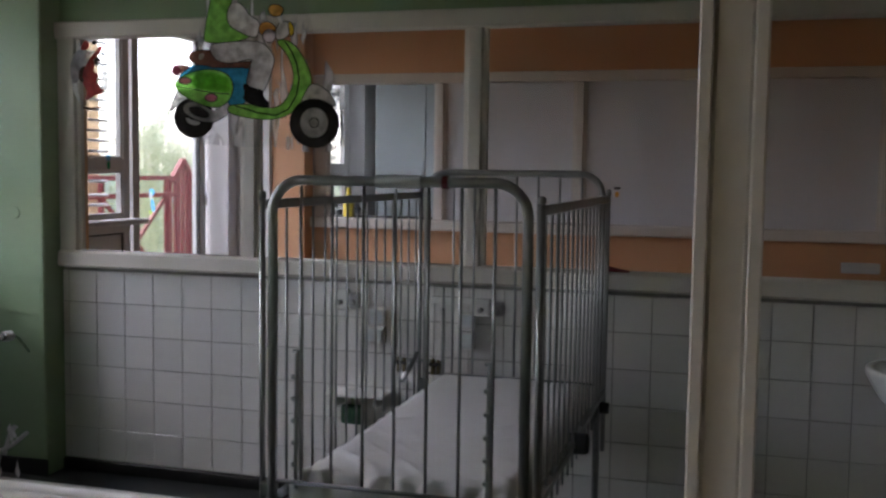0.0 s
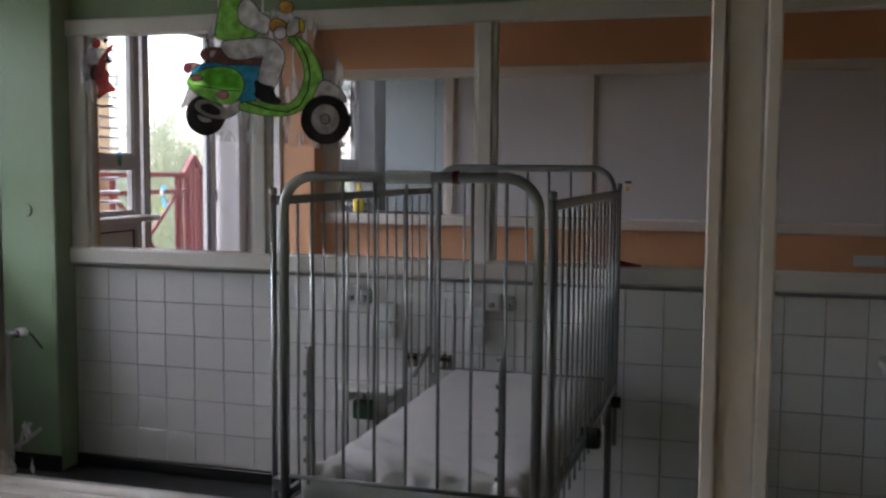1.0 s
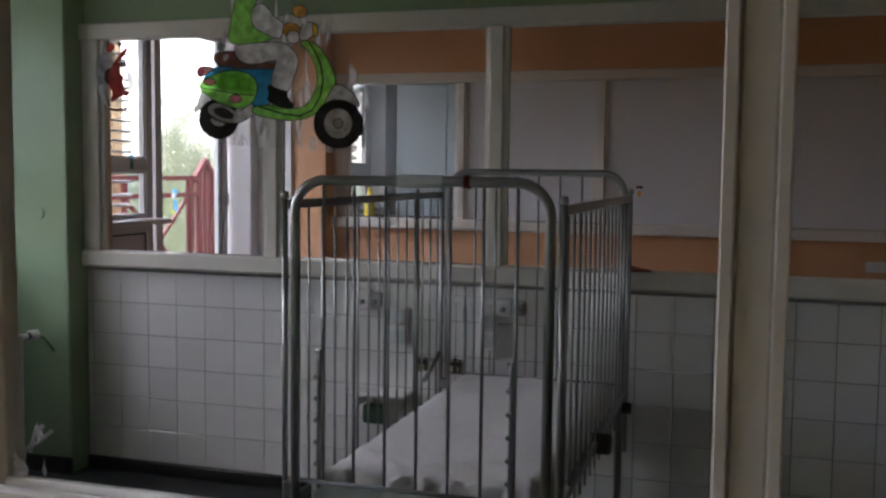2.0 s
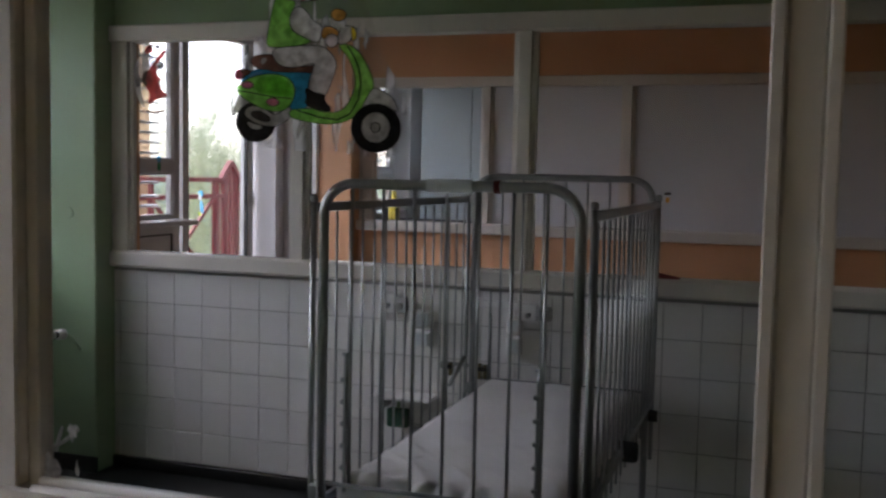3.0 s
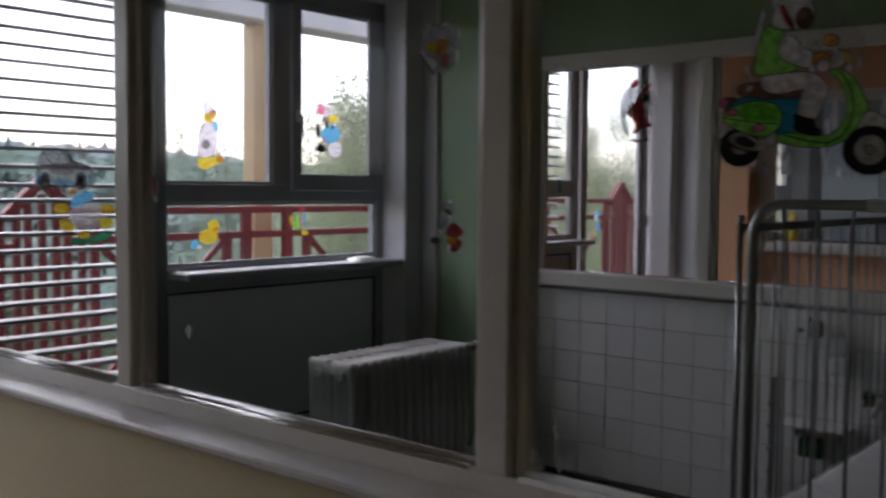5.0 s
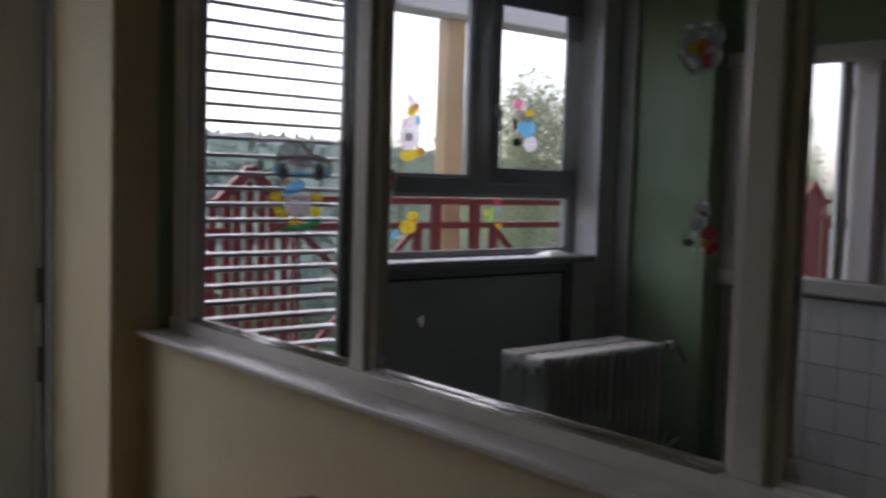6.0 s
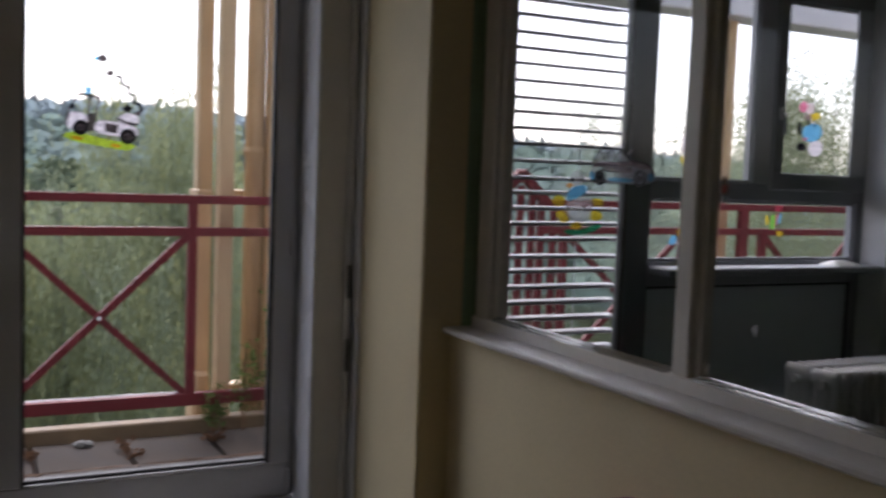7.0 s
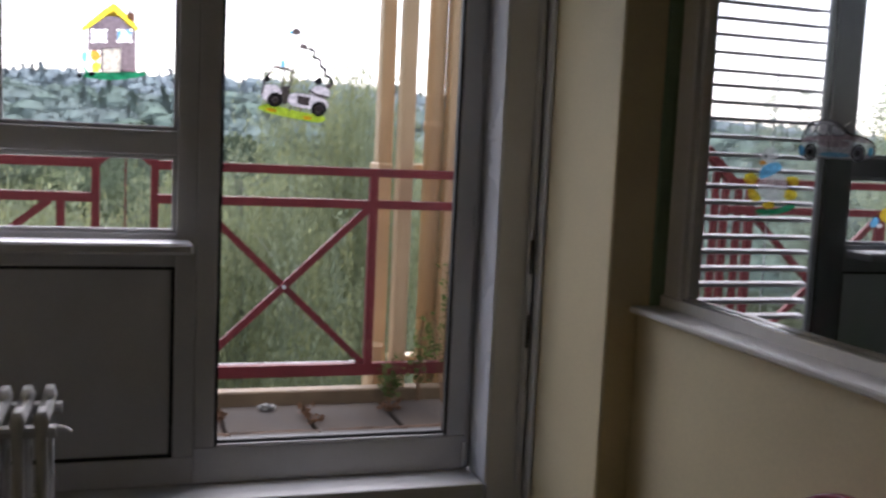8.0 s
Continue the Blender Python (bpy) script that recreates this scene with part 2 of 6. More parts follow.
glazed_frame(1, 1.085)
glazed_frame(2, 4.0)
glazed_frame(3, 7.03, white_from=-1.5)
setting("sill_1", box(-3.06, END, 0.944, 1.05, SILLS[1] - 0.055, SILLS[1] - 0.035, 0.005), M_CREAM, "cream-painted window board on the half wall", "sill")
setting("sill_2", box(-3.045, END, 3.945, 4.0, SILLS[2] - 0.07, SILLS[2] + 0.007, 0.01), M_CREAM, "cream-painted window board above the tiles", "sill")
setting("sill_3", box(-3.06, END, 6.93, 7.0, SILLS[3] - 0.045, SILLS[3] + 0.035, 0.01), M_CREAM, "cream-painted window board on the half wall", "sill")


# ---- the facade of one room: a balcony door beside a window over a panel ----
def facade_unit(number, door, win, split, pier_high, sill_line=1.40):
    """door and win: (y0, y1) of the glass; split: where the upper window is divided."""
    x = FACADE
    # unit 2 is seen against the light; its metal carries that shade as colour
    metal = M_SHADEFRAME if number == 2 else M_FRAME
    ob = thing(f"window_facade_{number}", (x, (win[0] + win[1]) / 2, 0.17), "grey aluminium window over a solid panel", "window", kind="structure")
    lo, hi = min(door[0], win[0]) - 0.14, max(door[1], win[1]) + 0.14
    d0, d1 = door
    w0, w1 = win
    def bar(name, y0, y1, z0, z1, depth=0.06, proud=0.0, mat=None, parent=ob):
        return part(name, box(x - depth / 2 + proud, x + depth / 2 + proud, y0, y1, z0, z1, 0.004), mat or metal, parent)
    near, far = (0.1, 0.07) if pier_high else (0.07, 0.1)
    bar("base_rail", w0 - near, w1 + far, 0.233, 0.33)
    top = sill_line + 0.084
    bar("transom", w0 - 0.02, w1 + 0.02, sill_line, top)
    bar("bottom_rail", w0 - 0.02, w1 + 0.02, 1.0, 1.115)
    bar("top_rail", w0 - 0.07, w1 + 0.07, 2.36, 2.46)
    # stiles between door and window of unit 2 have shade painted in deeper
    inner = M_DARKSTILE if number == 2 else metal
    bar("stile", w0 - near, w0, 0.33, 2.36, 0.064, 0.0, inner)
    bar("stile", w1, w1 + far, 0.33, 2.36, 0.064)
    bar("mullion", split - 0.075, split + 0.075, top, 2.36, 0.07)
    panel = bar("panel", w0 - 0.02, w1 + 0.02, 0.31, 1.02, 0.03, 0.0, M_PANEL if number == 2 else metal)
    for y0, y1, z0, z1 in ((w0, w0 + 0.012, 0.33, 1.0), (w1 - 0.012, w1, 0.33, 1.0), (w0 + 0.012, w1 - 0.012, 0.33, 0.342), (w0 + 0.012, w1 - 0.012, 0.988, 1.0)):
        part("gasket", box(x + 0.01, x + 0.0215, y0, y1, z0, z1), M_GASKET, panel)
    for a, b, c, d in ((w0, w1, 1.115, sill_line), (w0, split - 0.075, top, 2.36), (split + 0.075, w1, top, 2.36)):
        g = part("pane", box(x - 0.003, x + 0.003, a - 0.004, b + 0.004, c - 0.004, d + 0.004), M_GLASS, ob)
        g.visible_shadow = False
        for p0, p1, q0, q1 in ((a, a + 0.014, c, d), (b - 0.014, b, c, d), (a, b, c, c + 0.014), (a, b, d - 0.014, d)):
            part("bead", box(x + 0.004, x + 0.022, p0, p1, q0, q1, 0.003), metal, g)
    s0, s1 = (w0 - 0.03, split - 0.03) if pier_high else (split + 0.03, w1 + 0.03)
    sash = part("sash", box(x + 0.03, x + 0.052, s0, s1, top - 0.03, top + 0.055, 0.005), metal, ob)
    for p0, p1 in ((s0, s0 + 0.065), (s1 - 0.11, s1)):
        part("sash_stile", box(x + 0.03, x + 0.052, p0, p1, top + 0.055, 2.36, 0.005), metal, sash)
    lever = part("handle", box(x + 0.052, x + 0.066, s0 + 0.02, s0 + 0.046, 1.79, 1.85, 0.004), M_PLATE, sash)
    part("grip", tube([(x + 0.06, s0 + 0.033, 1.82), (x + 0.085, s0 + 0.033, 1.82), (x + 0.085, s0 + 0.033, 1.72)], 0.008, 8), metal, ob)
    setting(f"sill_facade_{number}", box(x + 0.032, -3.63, w0 - (0.15 if pier_high else 0.0), w1 + 0.05, 1.06, 1.095, 0.008), metal, "grey window board", "sill")
    dr = thing(f"door_{number}", (x, (d0 + d1) / 2, 0.2), "closed grey aluminium balcony door with full glass", "door", kind="structure")
    a, b = (0.07, 0.076) if pier_high else (0.12, 0.07)
    bar("bottom_rail", d0 - a, d1 + b, 0.233, 0.365, 0.07, 0.0, metal, dr)
    bar("top_rail", d0 - a, d1 + b, 2.36, 2.46, 0.07, 0.0, metal, dr)
    bar("stile", d0 - a, d0, 0.365, 2.36, 0.07, 0.0, metal, dr)
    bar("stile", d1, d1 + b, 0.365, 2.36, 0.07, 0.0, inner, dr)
    for p0, p1 in ((d0, d0 + 0.012), (d1 - 0.012, d1)):
        part("gasket", box(x + 0.003, x + 0.03, p0, p1, 0.365, 2.36), M_GASKET, dr)
    part("gasket", box(x - 0.02, x + 0.018, d0 + 0.012, d1 - 0.012, 0.365, 0.384, 0.003), M_GASKET, dr)
    part("bead", box(x + 0.018, x + 0.032, d0 + 0.012, d1 - 0.012, 0.365, 0.372, 0.002), metal, dr)
    p0, p1 = (d1 + 0.078, d1 + 0.096) if pier_high else (d0 - 0.156, d0 - 0.122)
    bar("frame_post", p0, p1, 0.233, 2.46, 0.04 if pier_high else 0.10, 0.0, metal, dr)
    h = d1 + 0.07 if pier_high else d0 - 0.112
    for z in (0.25, 1.15, 2.1):
        part("hinge", tube([(x + 0.042, h, z), (x + 0.042, h, z + 0.09)], 0.009, 8), metal, dr)
    g = part("pane", box(x - 0.003, x + 0.003, d0 - 0.004, d1 + 0.004, 0.36, 2.364), M_GLASS, dr)
    g.visible_shadow = False
    setting(f"curb_{number}", box(-4.0, -3.622, lo - 0.2, (d1 + 0.095) if pier_high else hi + 0.2, -0.2, 0.232, 0.004), metal, "low grey curb under the balcony door and window", "curb")


facade_unit(1, (-0.25, 0.61), (-1.65, -0.39), -1.02, True, 1.376)
facade_unit(2, (1.38, 2.215), (2.345, 3.66), 3.02, False)
facade_unit(3, (5.77, 6.57), (4.36, 5.60), 4.98, True)
for name in ("window_facade_3", "door_3", "sill_facade_3"):
    bpy.data.objects[name].location.z += 0.04
facade_unit(4, (7.3, 8.1), (8.24, 9.5), 8.9, False)

# ---- tiles and skirting of the crib room ----
M_RADIATOR = material("white_radiator_enamel", (0.66, 0.655, 0.64), 0.3, vary=0.05, grain=50, blotch=6)
M_DARK = material("dark_rubber", (0.025, 0.025, 0.028), 0.5)
M_SHEET = material("white_bed_sheet", (0.74, 0.74, 0.75), 0.85, vary=0.04, grain=200, blotch=5, bump=0.1)
M_CURTAIN = material("grey_blue_laminate", (0.46, 0.53, 0.56), 0.45, vary=0.06, grain=40, blotch=3)
M_SLAT = material("light_blind_slat", (0.50, 0.49, 0.49), 0.4, vary=0.06, grain=60, blotch=4)
M_BRASS = material("dull_brass", (0.22, 0.19, 0.11), 0.45, metal=0.6, vary=0.1)
TILE = 0.1525


def round_plate(centre, radius, depth, axis, sides=20, bm=None):
    c = Vector(centre)
    d = {"x": Vector((depth, 0, 0)), "y": Vector((0, depth, 0)), "z": Vector((0, 0, depth))}[axis]
    return tube([c, c + d * 0.8, c + d], radius, sides, bm, radii=[radius, radius, radius * 0.85])


setting("skirting_crib_room", box(-3.045, END, 3.972, 4.0, 0, 0.057, 0.004), M_BASE, "black skirting under the tiles", "skirting")
setting("skirting_pier", box(-3.62, -3.035, 3.838, 3.853, 0, 0.08, 0.004), M_BASE, "black skirting round the green pier", "skirting")
setting("skirting_camera_room", box(-3.06, END, 0.955, 0.975, 0, 0.07, 0.004), M_BASE, "black skirting under the yellow wall", "skirting")


# ---- venetian blinds outside the glass ----
def blind(y0, y1, z0, z1, label):
    ob = thing("venetian_blind", (-3.93, (y0 + y1) / 2, z0), label, "blind", "blinds outside the windows")
    me = None
    x = -3.93
    count = int((z1 - z0) / 0.0685)
    for k in range(count):
        z = z0 + 0.0685 * k
        if me is None:
            pts = [(x - 0.04, z - 0.003), (x - 0.02, z + 0.002), (x + 0.005, z + 0.0035), (x + 0.032, z + 0.0005), (x + 0.040, z - 0.004), (x + 0.0425, z - 0.0135)]
            outline = pts + [(a - (0.0022 if b < z - 0.003 and a > x else 0), b - 0.0022) for a, b in reversed(pts)]
            bm = bmesh.new()
            lo = [bm.verts.new((a, y0, b)) for a, b in outline]
            hi = [bm.verts.new((a, y1, b)) for a, b in outline]
            bm.faces.new(lo[::-1])
            bm.faces.new(hi)
            for i in range(len(lo)):
                j = (i + 1) % len(lo)
                bm.faces.new((lo[i], lo[j], hi[j], hi[i]))
            first = part("slat", bm, M_SLAT, ob)
            me = first.data
        else:
            o = new("slat", me)
            o.parent = ob
            o.matrix_parent_inverse = ob.matrix_basis.inverted()
            o.location = (random.uniform(-0.002, 0.002), 0, 0.0685 * k)
            o.rotation_euler = (random.uniform(-0.003, 0.003), 0, 0)
    for y in (y0 + 0.12, y1 - 0.2):
        part("cord", tube([(x, y, z0), (x, y, z1)], 0.0025, 6), M_PANEL, ob)
    part("head_rail", box(x - 0.05, x + 0.05, y0, y1, z1, 2.45, 0.004), M_FRAME, ob)
    part("bottom_bar", box(x - 0.04, x + 0.04, y0, y1, z0 - 0.06, z0 - 0.03, 0.006), M_SLAT, ob)
    return ob


blind(1.36, 2.25, 0.59, 2.40, "light grey venetian blind lowered over the balcony door, slats open")
blind(4.40, 5.58, 1.16, 2.40, "light grey venetian blind lowered over the window, slats open")
blind(8.26, 9.48, 1.16, 2.40, "light grey venetian blind lowered over the window, slats open")


# ---- crib ----
def crib():
    ob = thing("crib", (-0.8, 3.115, 0), "chromed steel hospital crib with barred sides and white mattress", "crib")
    def arch(y, x0, x1, top, r=0.085):
        pts = [(x0, y, 0.09)]
        for centre, start in ((x0 + r, math.pi), (x1 - r, math.pi / 2)):
            for k in range(9):
                a = start - k * math.pi / 16
                pts.append((centre + r * math.cos(a), y, top - r + r * math.sin(a)))
        pts.append((x1, y, 0.09))
        return pts
    for y, x0, x1, top in ((2.36, -1.151, -0.463, 1.433), (3.87, -1.183, -0.466, 1.459)):
        part("end_frame", tube(arch(y, x0, x1, top), 0.0135, 12), M_STEEL, ob, smooth=True)
        part("end_rail", tube([(x0, y, 0.622), (x1, y, 0.622)], 0.006, 10), M_DARKSTILE, ob, smooth=True)
        for k in range(7):
            x = -1.069 + 0.0872 * k
            part("bar", tube([(x, y, 0.63), (x, y, top - 0.003)], 0.0045, 8), M_STEEL, ob, smooth=True)
    for side, x in ((-1, -1.209), (1, -0.440)):
        part("side_rail", box(x - 0.008, x + 0.008, 2.43, 3.84, 1.352, 1.378, 0.003), M_STEEL, ob)
        part("side_rail", box(x - 0.008, x + 0.008, 2.43, 3.84, 0.55 + side * 0.038, 0.576 + side * 0.038, 0.003), M_STEEL, ob)
        for k in range(15):
            y = 2.475 + 0.0945 * k
            part("bar", tube([(x, y, 0.53), (x, y, 1.36)], 0.004, 8), M_STEEL, ob, smooth=True)
        for y in (2.415, 3.86):
            post = part("guide_post", tube([(x, y, 0.36), (x, y, 1.385)], 0.0085, 10), M_STEEL, ob, smooth=True)
            part("knob", tube([(x, y, 1.378), (x, y, 1.385), (x, y, 1.396), (x, y, 1.402)], 0.01, 10, radii=[0.007, 0.011, 0.011, 0.006]), M_STEEL, post, smooth=True)
            part("bracket", box(min(x, x - side * 0.035), max(x, x - side * 0.035), y - 0.02, y + 0.02, 0.56, 0.60, 0.004), M_STEEL, ob)
        part("bed_frame_rail", box(x - side * 0.055 - 0.014, x - side * 0.055 + 0.014, 2.37, 3.86, 0.49, 0.53, 0.003), M_STEEL, ob)
    for y in (2.42, 3.81):
        part("bed_frame_rail", box(-1.11, -0.49, y - 0.014, y + 0.014, 0.49, 0.53, 0.003), M_STEEL, ob)
    part("bed_base", box(-1.10, -0.50, 2.40, 3.83, 0.53, 0.545), M_STEEL, ob)
    # mattress: a soft slab with creases in the sheet
    bm = bmesh.new()
    nx, ny = 60, 140
    x0, x1, y0, y1 = -1.11, -0.492, 2.374, 3.845
    rows = []
    for j in range(ny + 1):
        row = []
        for i in range(nx + 1):
            u, v = i / nx, j / ny
            edge = min(min(u, 1 - u) * (x1 - x0), min(v, 1 - v) * (y1 - y0))
            z = 0.636 - 0.030 * max(0, 1 - edge / 0.045) ** 2
            front = max(0, 1 - v / 0.42) * (1 - 0.6 * u)
            wander = noise.noise((u * 2.2, v * 5, 1))
            fold = (1 - abs(math.sin(14 * u + 31 * v + 2.4 * wander))) ** 4 * (0.6 + 0.8 * noise.noise((u * 3, v * 9, 5)))
            cross = (1 - abs(math.sin(5 * u - 19 * v + 2 * noise.noise((u * 3, v * 3, 7))))) ** 6
            z += (0.025 * fold * front + 0.004 * cross) * min(1, edge / 0.04)
            z += 0.004 * noise.noise((u * 5, v * 9, 3)) + 0.002 * noise.noise((u * 11, v * 23, 9))
            gather = max(0, 1 - v / 0.06)
            z += 0.011 * gather * math.sin(52 * u + 3 * noise.noise((u * 9, v * 20, 2)))
            z += 0.022 * max(0, 1 - math.hypot(u * 5, v * 11)) * (0.6 + 0.8 * noise.noise((u * 40, v * 80, 4)))
            row.append(bm.verts.new((x0 + u * (x1 - x0), y0 + v * (y1 - y0), z)))
        rows.append(row)
    for j in range(ny):
        for i in range(nx):
            bm.faces.new((rows[j][i], rows[j][i + 1], rows[j + 1][i + 1], rows[j + 1][i]))
    rim = [r for r in rows[0]] + [rows[j][nx] for j in range(1, ny + 1)] + [rows[ny][i] for i in range(nx - 1, -1, -1)] + [rows[j][0] for j in range(ny - 1, 0, -1)]
    low = [bm.verts.new((v.co.x, v.co.y, 0.546)) for v in rim]
    for k in range(len(rim)):
        m = (k + 1) % len(rim)
        bm.faces.new((rim[k], rim[m], low[m], low[k]))
    bm.faces.new(low)
    part("mattress", bm, M_SHEET, ob, "white sheeted mattress creased at its foot", smooth=True)
    # latch bars at the foot end, release lever, red tape and grey grip
    for x in (-1.09, -0.559):
        bm = tube([(x, 2.375, 0.60), (x, 2.378, 0.95), (x, 2.385, 0.975), (x - 0.012, 2.39, 0.972)], 0.006, 8)
        for k in range(5):
            box(x - 0.012, x + 0.006, 2.367, 2.383, 0.66 + 0.06 * k, 0.672 + 0.06 * k, 0.002, bm)
        part("latch_bar", bm, M_STEEL, ob)
    part("release_lever", tube([(-1.16, 3.49, 0.665), (-1.15, 3.54, 0.70), (-1.13, 3.59, 0.76)], 0.009, 8), M_STEEL, ob, smooth=True)
    part("grip", tube([(-0.86, 2.36, 1.433), (-0.74, 2.36, 1.433)], 0.0175, 12), M_PANEL, ob, "grey plastic grip on the top bar")
    part("tape", tube([(-0.683, 2.36, 1.433), (-0.668, 2.36, 1.433)], 0.0172, 12), M_RED, ob, "red tape round the top bar")
    for x in (-1.285, -1.136):
        clamp = part("clamp", box(x - 0.019, x - 0.004, 3.845, 3.875, 0.62, 0.686, 0.005), M_BRASS, ob, "dull brass clamp")
        part("jaw", box(x + 0.005, x + 0.019, 3.845, 3.875, 0.624, 0.68, 0.004), M_BRASS, clamp)
        part("screw", tube([(x - 0.022, 3.84, 0.664), (x + 0.022, 3.84, 0.664)], 0.008, 10), M_DARK, clamp)
    part("guide_rod", tube([(-1.103, 3.85, 0.62), (-1.103, 3.85, 0.9)], 0.0075, 10), M_STEEL, ob, smooth=True)
    part("guide_rod", tube([(-1.103, 3.85, 0.9), (-1.103, 3.85, 0.99)], 0.0045, 8), M_STEEL, ob, smooth=True)
    part("clamp_bar", box(-1.32, -1.10, 3.86, 3.872, 0.664, 0.68, 0.002), M_STEEL, ob)
    part("height_knob", tube([(-0.455, 3.07, 0.60), (-0.40, 3.07, 0.60), (-0.392, 3.07, 0.60)], 0.034, 16, radii=[0.034, 0.034, 0.026]), M_DARK, ob, "black adjusting knob on the side")
    part("height_knob", tube([(-0.455, 3.75, 0.56), (-0.405, 3.75, 0.56)], 0.022, 14), M_DARK, ob)
    for x in (-1.16, -0.465):
        for y in (2.36, 3.87):
            wheel = part("castor", tube([(x - 0.013, y + 0.02, 0.05), (x + 0.013, y + 0.02, 0.05)], 0.05, 18), M_DARK, ob)
            part("fork", box(x - 0.02, x + 0.02, y - 0.02, y + 0.035, 0.075, 0.105, 0.004), M_STEEL, wheel)
    return ob


crib()


# ---- radiators ----
def column_section(x, y, z0, top, DX=0.09, slim=1.0):
    """One casting: three slim columns in front, three behind, with rounded heads and feet and a bridge between."""
    steps = (-0.0495, -0.0225, -0.0135, 0.0135, 0.0225, 0.0495)
    xs = [x - DX + s * slim for s in steps] + [x + DX + s * slim for s in steps]
    zs = (z0, z0 + 0.03, z0 + 0.06, top - 0.062, top - 0.026, top)
    depth = (0.012, 0.0195, 0.0120, 0.0120, 0.0195, 0.012)
    bm = bmesh.new()
    grid = {}
    for side in (-1, 1):
        for i, u in enumerate(xs):
            for k, z in enumerate(zs):
                grid[side, i, k] = bm.verts.new((u, y + side * depth[k], z))
    cells = {(i, k) for i in range(11) for k in range(5) if (k == 2 and i in (0, 2, 4, 6, 8, 10)) or (k in (0, 4) and i != 5) or k in (1, 3)}
    for i, k in cells:
        ring = [(i, k), (i + 1, k), (i + 1, k + 1), (i, k + 1)]
        bm.faces.new([grid[-1, a, b] for a, b in ring])
        bm.faces.new([grid[1, a, b] for a, b in reversed(ring)])
        for (di, dk), (p, q) in (((0, -1), (0, 1)), ((1, 0), (1, 2)), ((0, 1), (2, 3)), ((-1, 0), (3, 0))):
            if (i + di, k + dk) not in cells:
                p, q = ring[p], ring[q]
                bm.faces.new([grid[-1, *q], grid[-1, *p], grid[1, *p], grid[1, *q]])
    for key in [v for v in bm.verts if not v.link_faces]:
        bm.verts.remove(key)
    rim = [e for e in bm.edges if e.calc_face_angle(0) > 0.9]
    bmesh.ops.bevel(bm, geom=rim, offset=0.0055, segments=2, profile=0.5, affect="EDGES")
    bmesh.ops.recalc_face_normals(bm, faces=list(bm.faces))
    return bm


def radiator(place, count, label, valve, DX=0.09, slim=1.0):
    """A cast radiator two columns deep; sections run along y from place."""
    x, y, z0 = place
    top = 0.715
    ob = thing("radiator", (x, y, 0.0), label, "radiator", "column radiators")
    bm = column_section(x, y, z0, top, DX, slim)
    first = part("section", bm, M_RADIATOR, ob, smooth=True)
    for k in range(1, count):
        o = new("section", first.data)
        o.parent = ob
        o.matrix_parent_inverse = ob.matrix_basis.inverted()
        o.location = (0, 0.059 * k, 0)
    last = y + 0.059 * (count - 1)
    for dx in (-DX, DX):
        for z in (z0 + 0.06, top - 0.06):
            part("hub", tube([(x + dx, y - 0.035, z), (x + dx, last + 0.035, z)], 0.019, 10), M_RADIATOR, ob)
        for yy in (y, last):
            part("foot", tube([(x + dx, yy, 0.0), (x + dx, yy, z0 + 0.02)], 0.018, 8), M_RADIATOR, ob)
    if valve:
        px = x + 0.10
        pipe = part("supply_pipe", tube([(px - 0.02, last + 0.02, top - 0.03), (px, last + 0.05, top - 0.022), (px, last + 0.085, top - 0.024)], 0.014, 10), M_RADIATOR, ob, smooth=True)
        part("collar", tube([(px, last + 0.083, top - 0.024), (px, last + 0.10, top - 0.024)], 0.017, 12), M_DARK, pipe)
        part("valve", tube([(px, last + 0.10, top - 0.024), (px, last + 0.105, top - 0.024), (px, last + 0.145, top - 0.026), (px, last + 0.155, top - 0.027)], 0.02, 14, radii=[0.018, 0.024, 0.024, 0.014]), M_PLATE, pipe, "white thermostat valve", smooth=True)
        part("feed", tube([(px, last + 0.155, top - 0.027), (px, last + 0.19, top - 0.04), (px, last + 0.265, top - 0.12)], 0.006, 8), M_GREEN, pipe, smooth=True)
        low = part("return_pipe", tube([(px - 0.02, last + 0.02, z0 + 0.05), (px, last + 0.07, z0 + 0.045), (px, last + 0.14, z0 + 0.05), (px - 0.02, last + 0.265, z0 + 0.075)], 0.010, 8), M_RADIATOR, ob, smooth=True)
        part("valve", tube([(px, last + 0.085, z0 + 0.02), (px, last + 0.10, z0 + 0.05), (px, last + 0.12, z0 + 0.10), (px, last + 0.135, z0 + 0.125)], 0.012, 10, radii=[0.012, 0.010, 0.008, 0.005]), M_RADIATOR, low, "small white lockshield valve", smooth=True)
    else:
        part("bleed_valve", tube([(x + 0.08, last + 0.03, top - 0.06), (x + 0.08, last + 0.055, top - 0.065), (x + 0.085, last + 0.07, top - 0.075)], 0.007, 8), M_RADIATOR, ob)
        part("supply_pipe", tube([(x - 0.08, y - 0.03, top - 0.06), (x - 0.08, y - 0.055, top - 0.06), (x - 0.08, y - 0.06, top - 0.09), (x - 0.08, y - 0.06, 0.0)], 0.009, 8), M_RADIATOR, ob)
    return ob


radiator((-3.22, 2.803, 0.13), 14, "white cast-iron column radiator by the green pier", True, 0.074, 1.32)
radiator((-3.19, -1.636, 0.13), 16, "white cast-iron column radiator before the window panel", False, 0.12, 0.62)

# ---- fittings on the tiled wall ----
M_FITTING = material("grey_fitting", (0.40, 0.40, 0.40), 0.4, vary=0.08, grain=90)


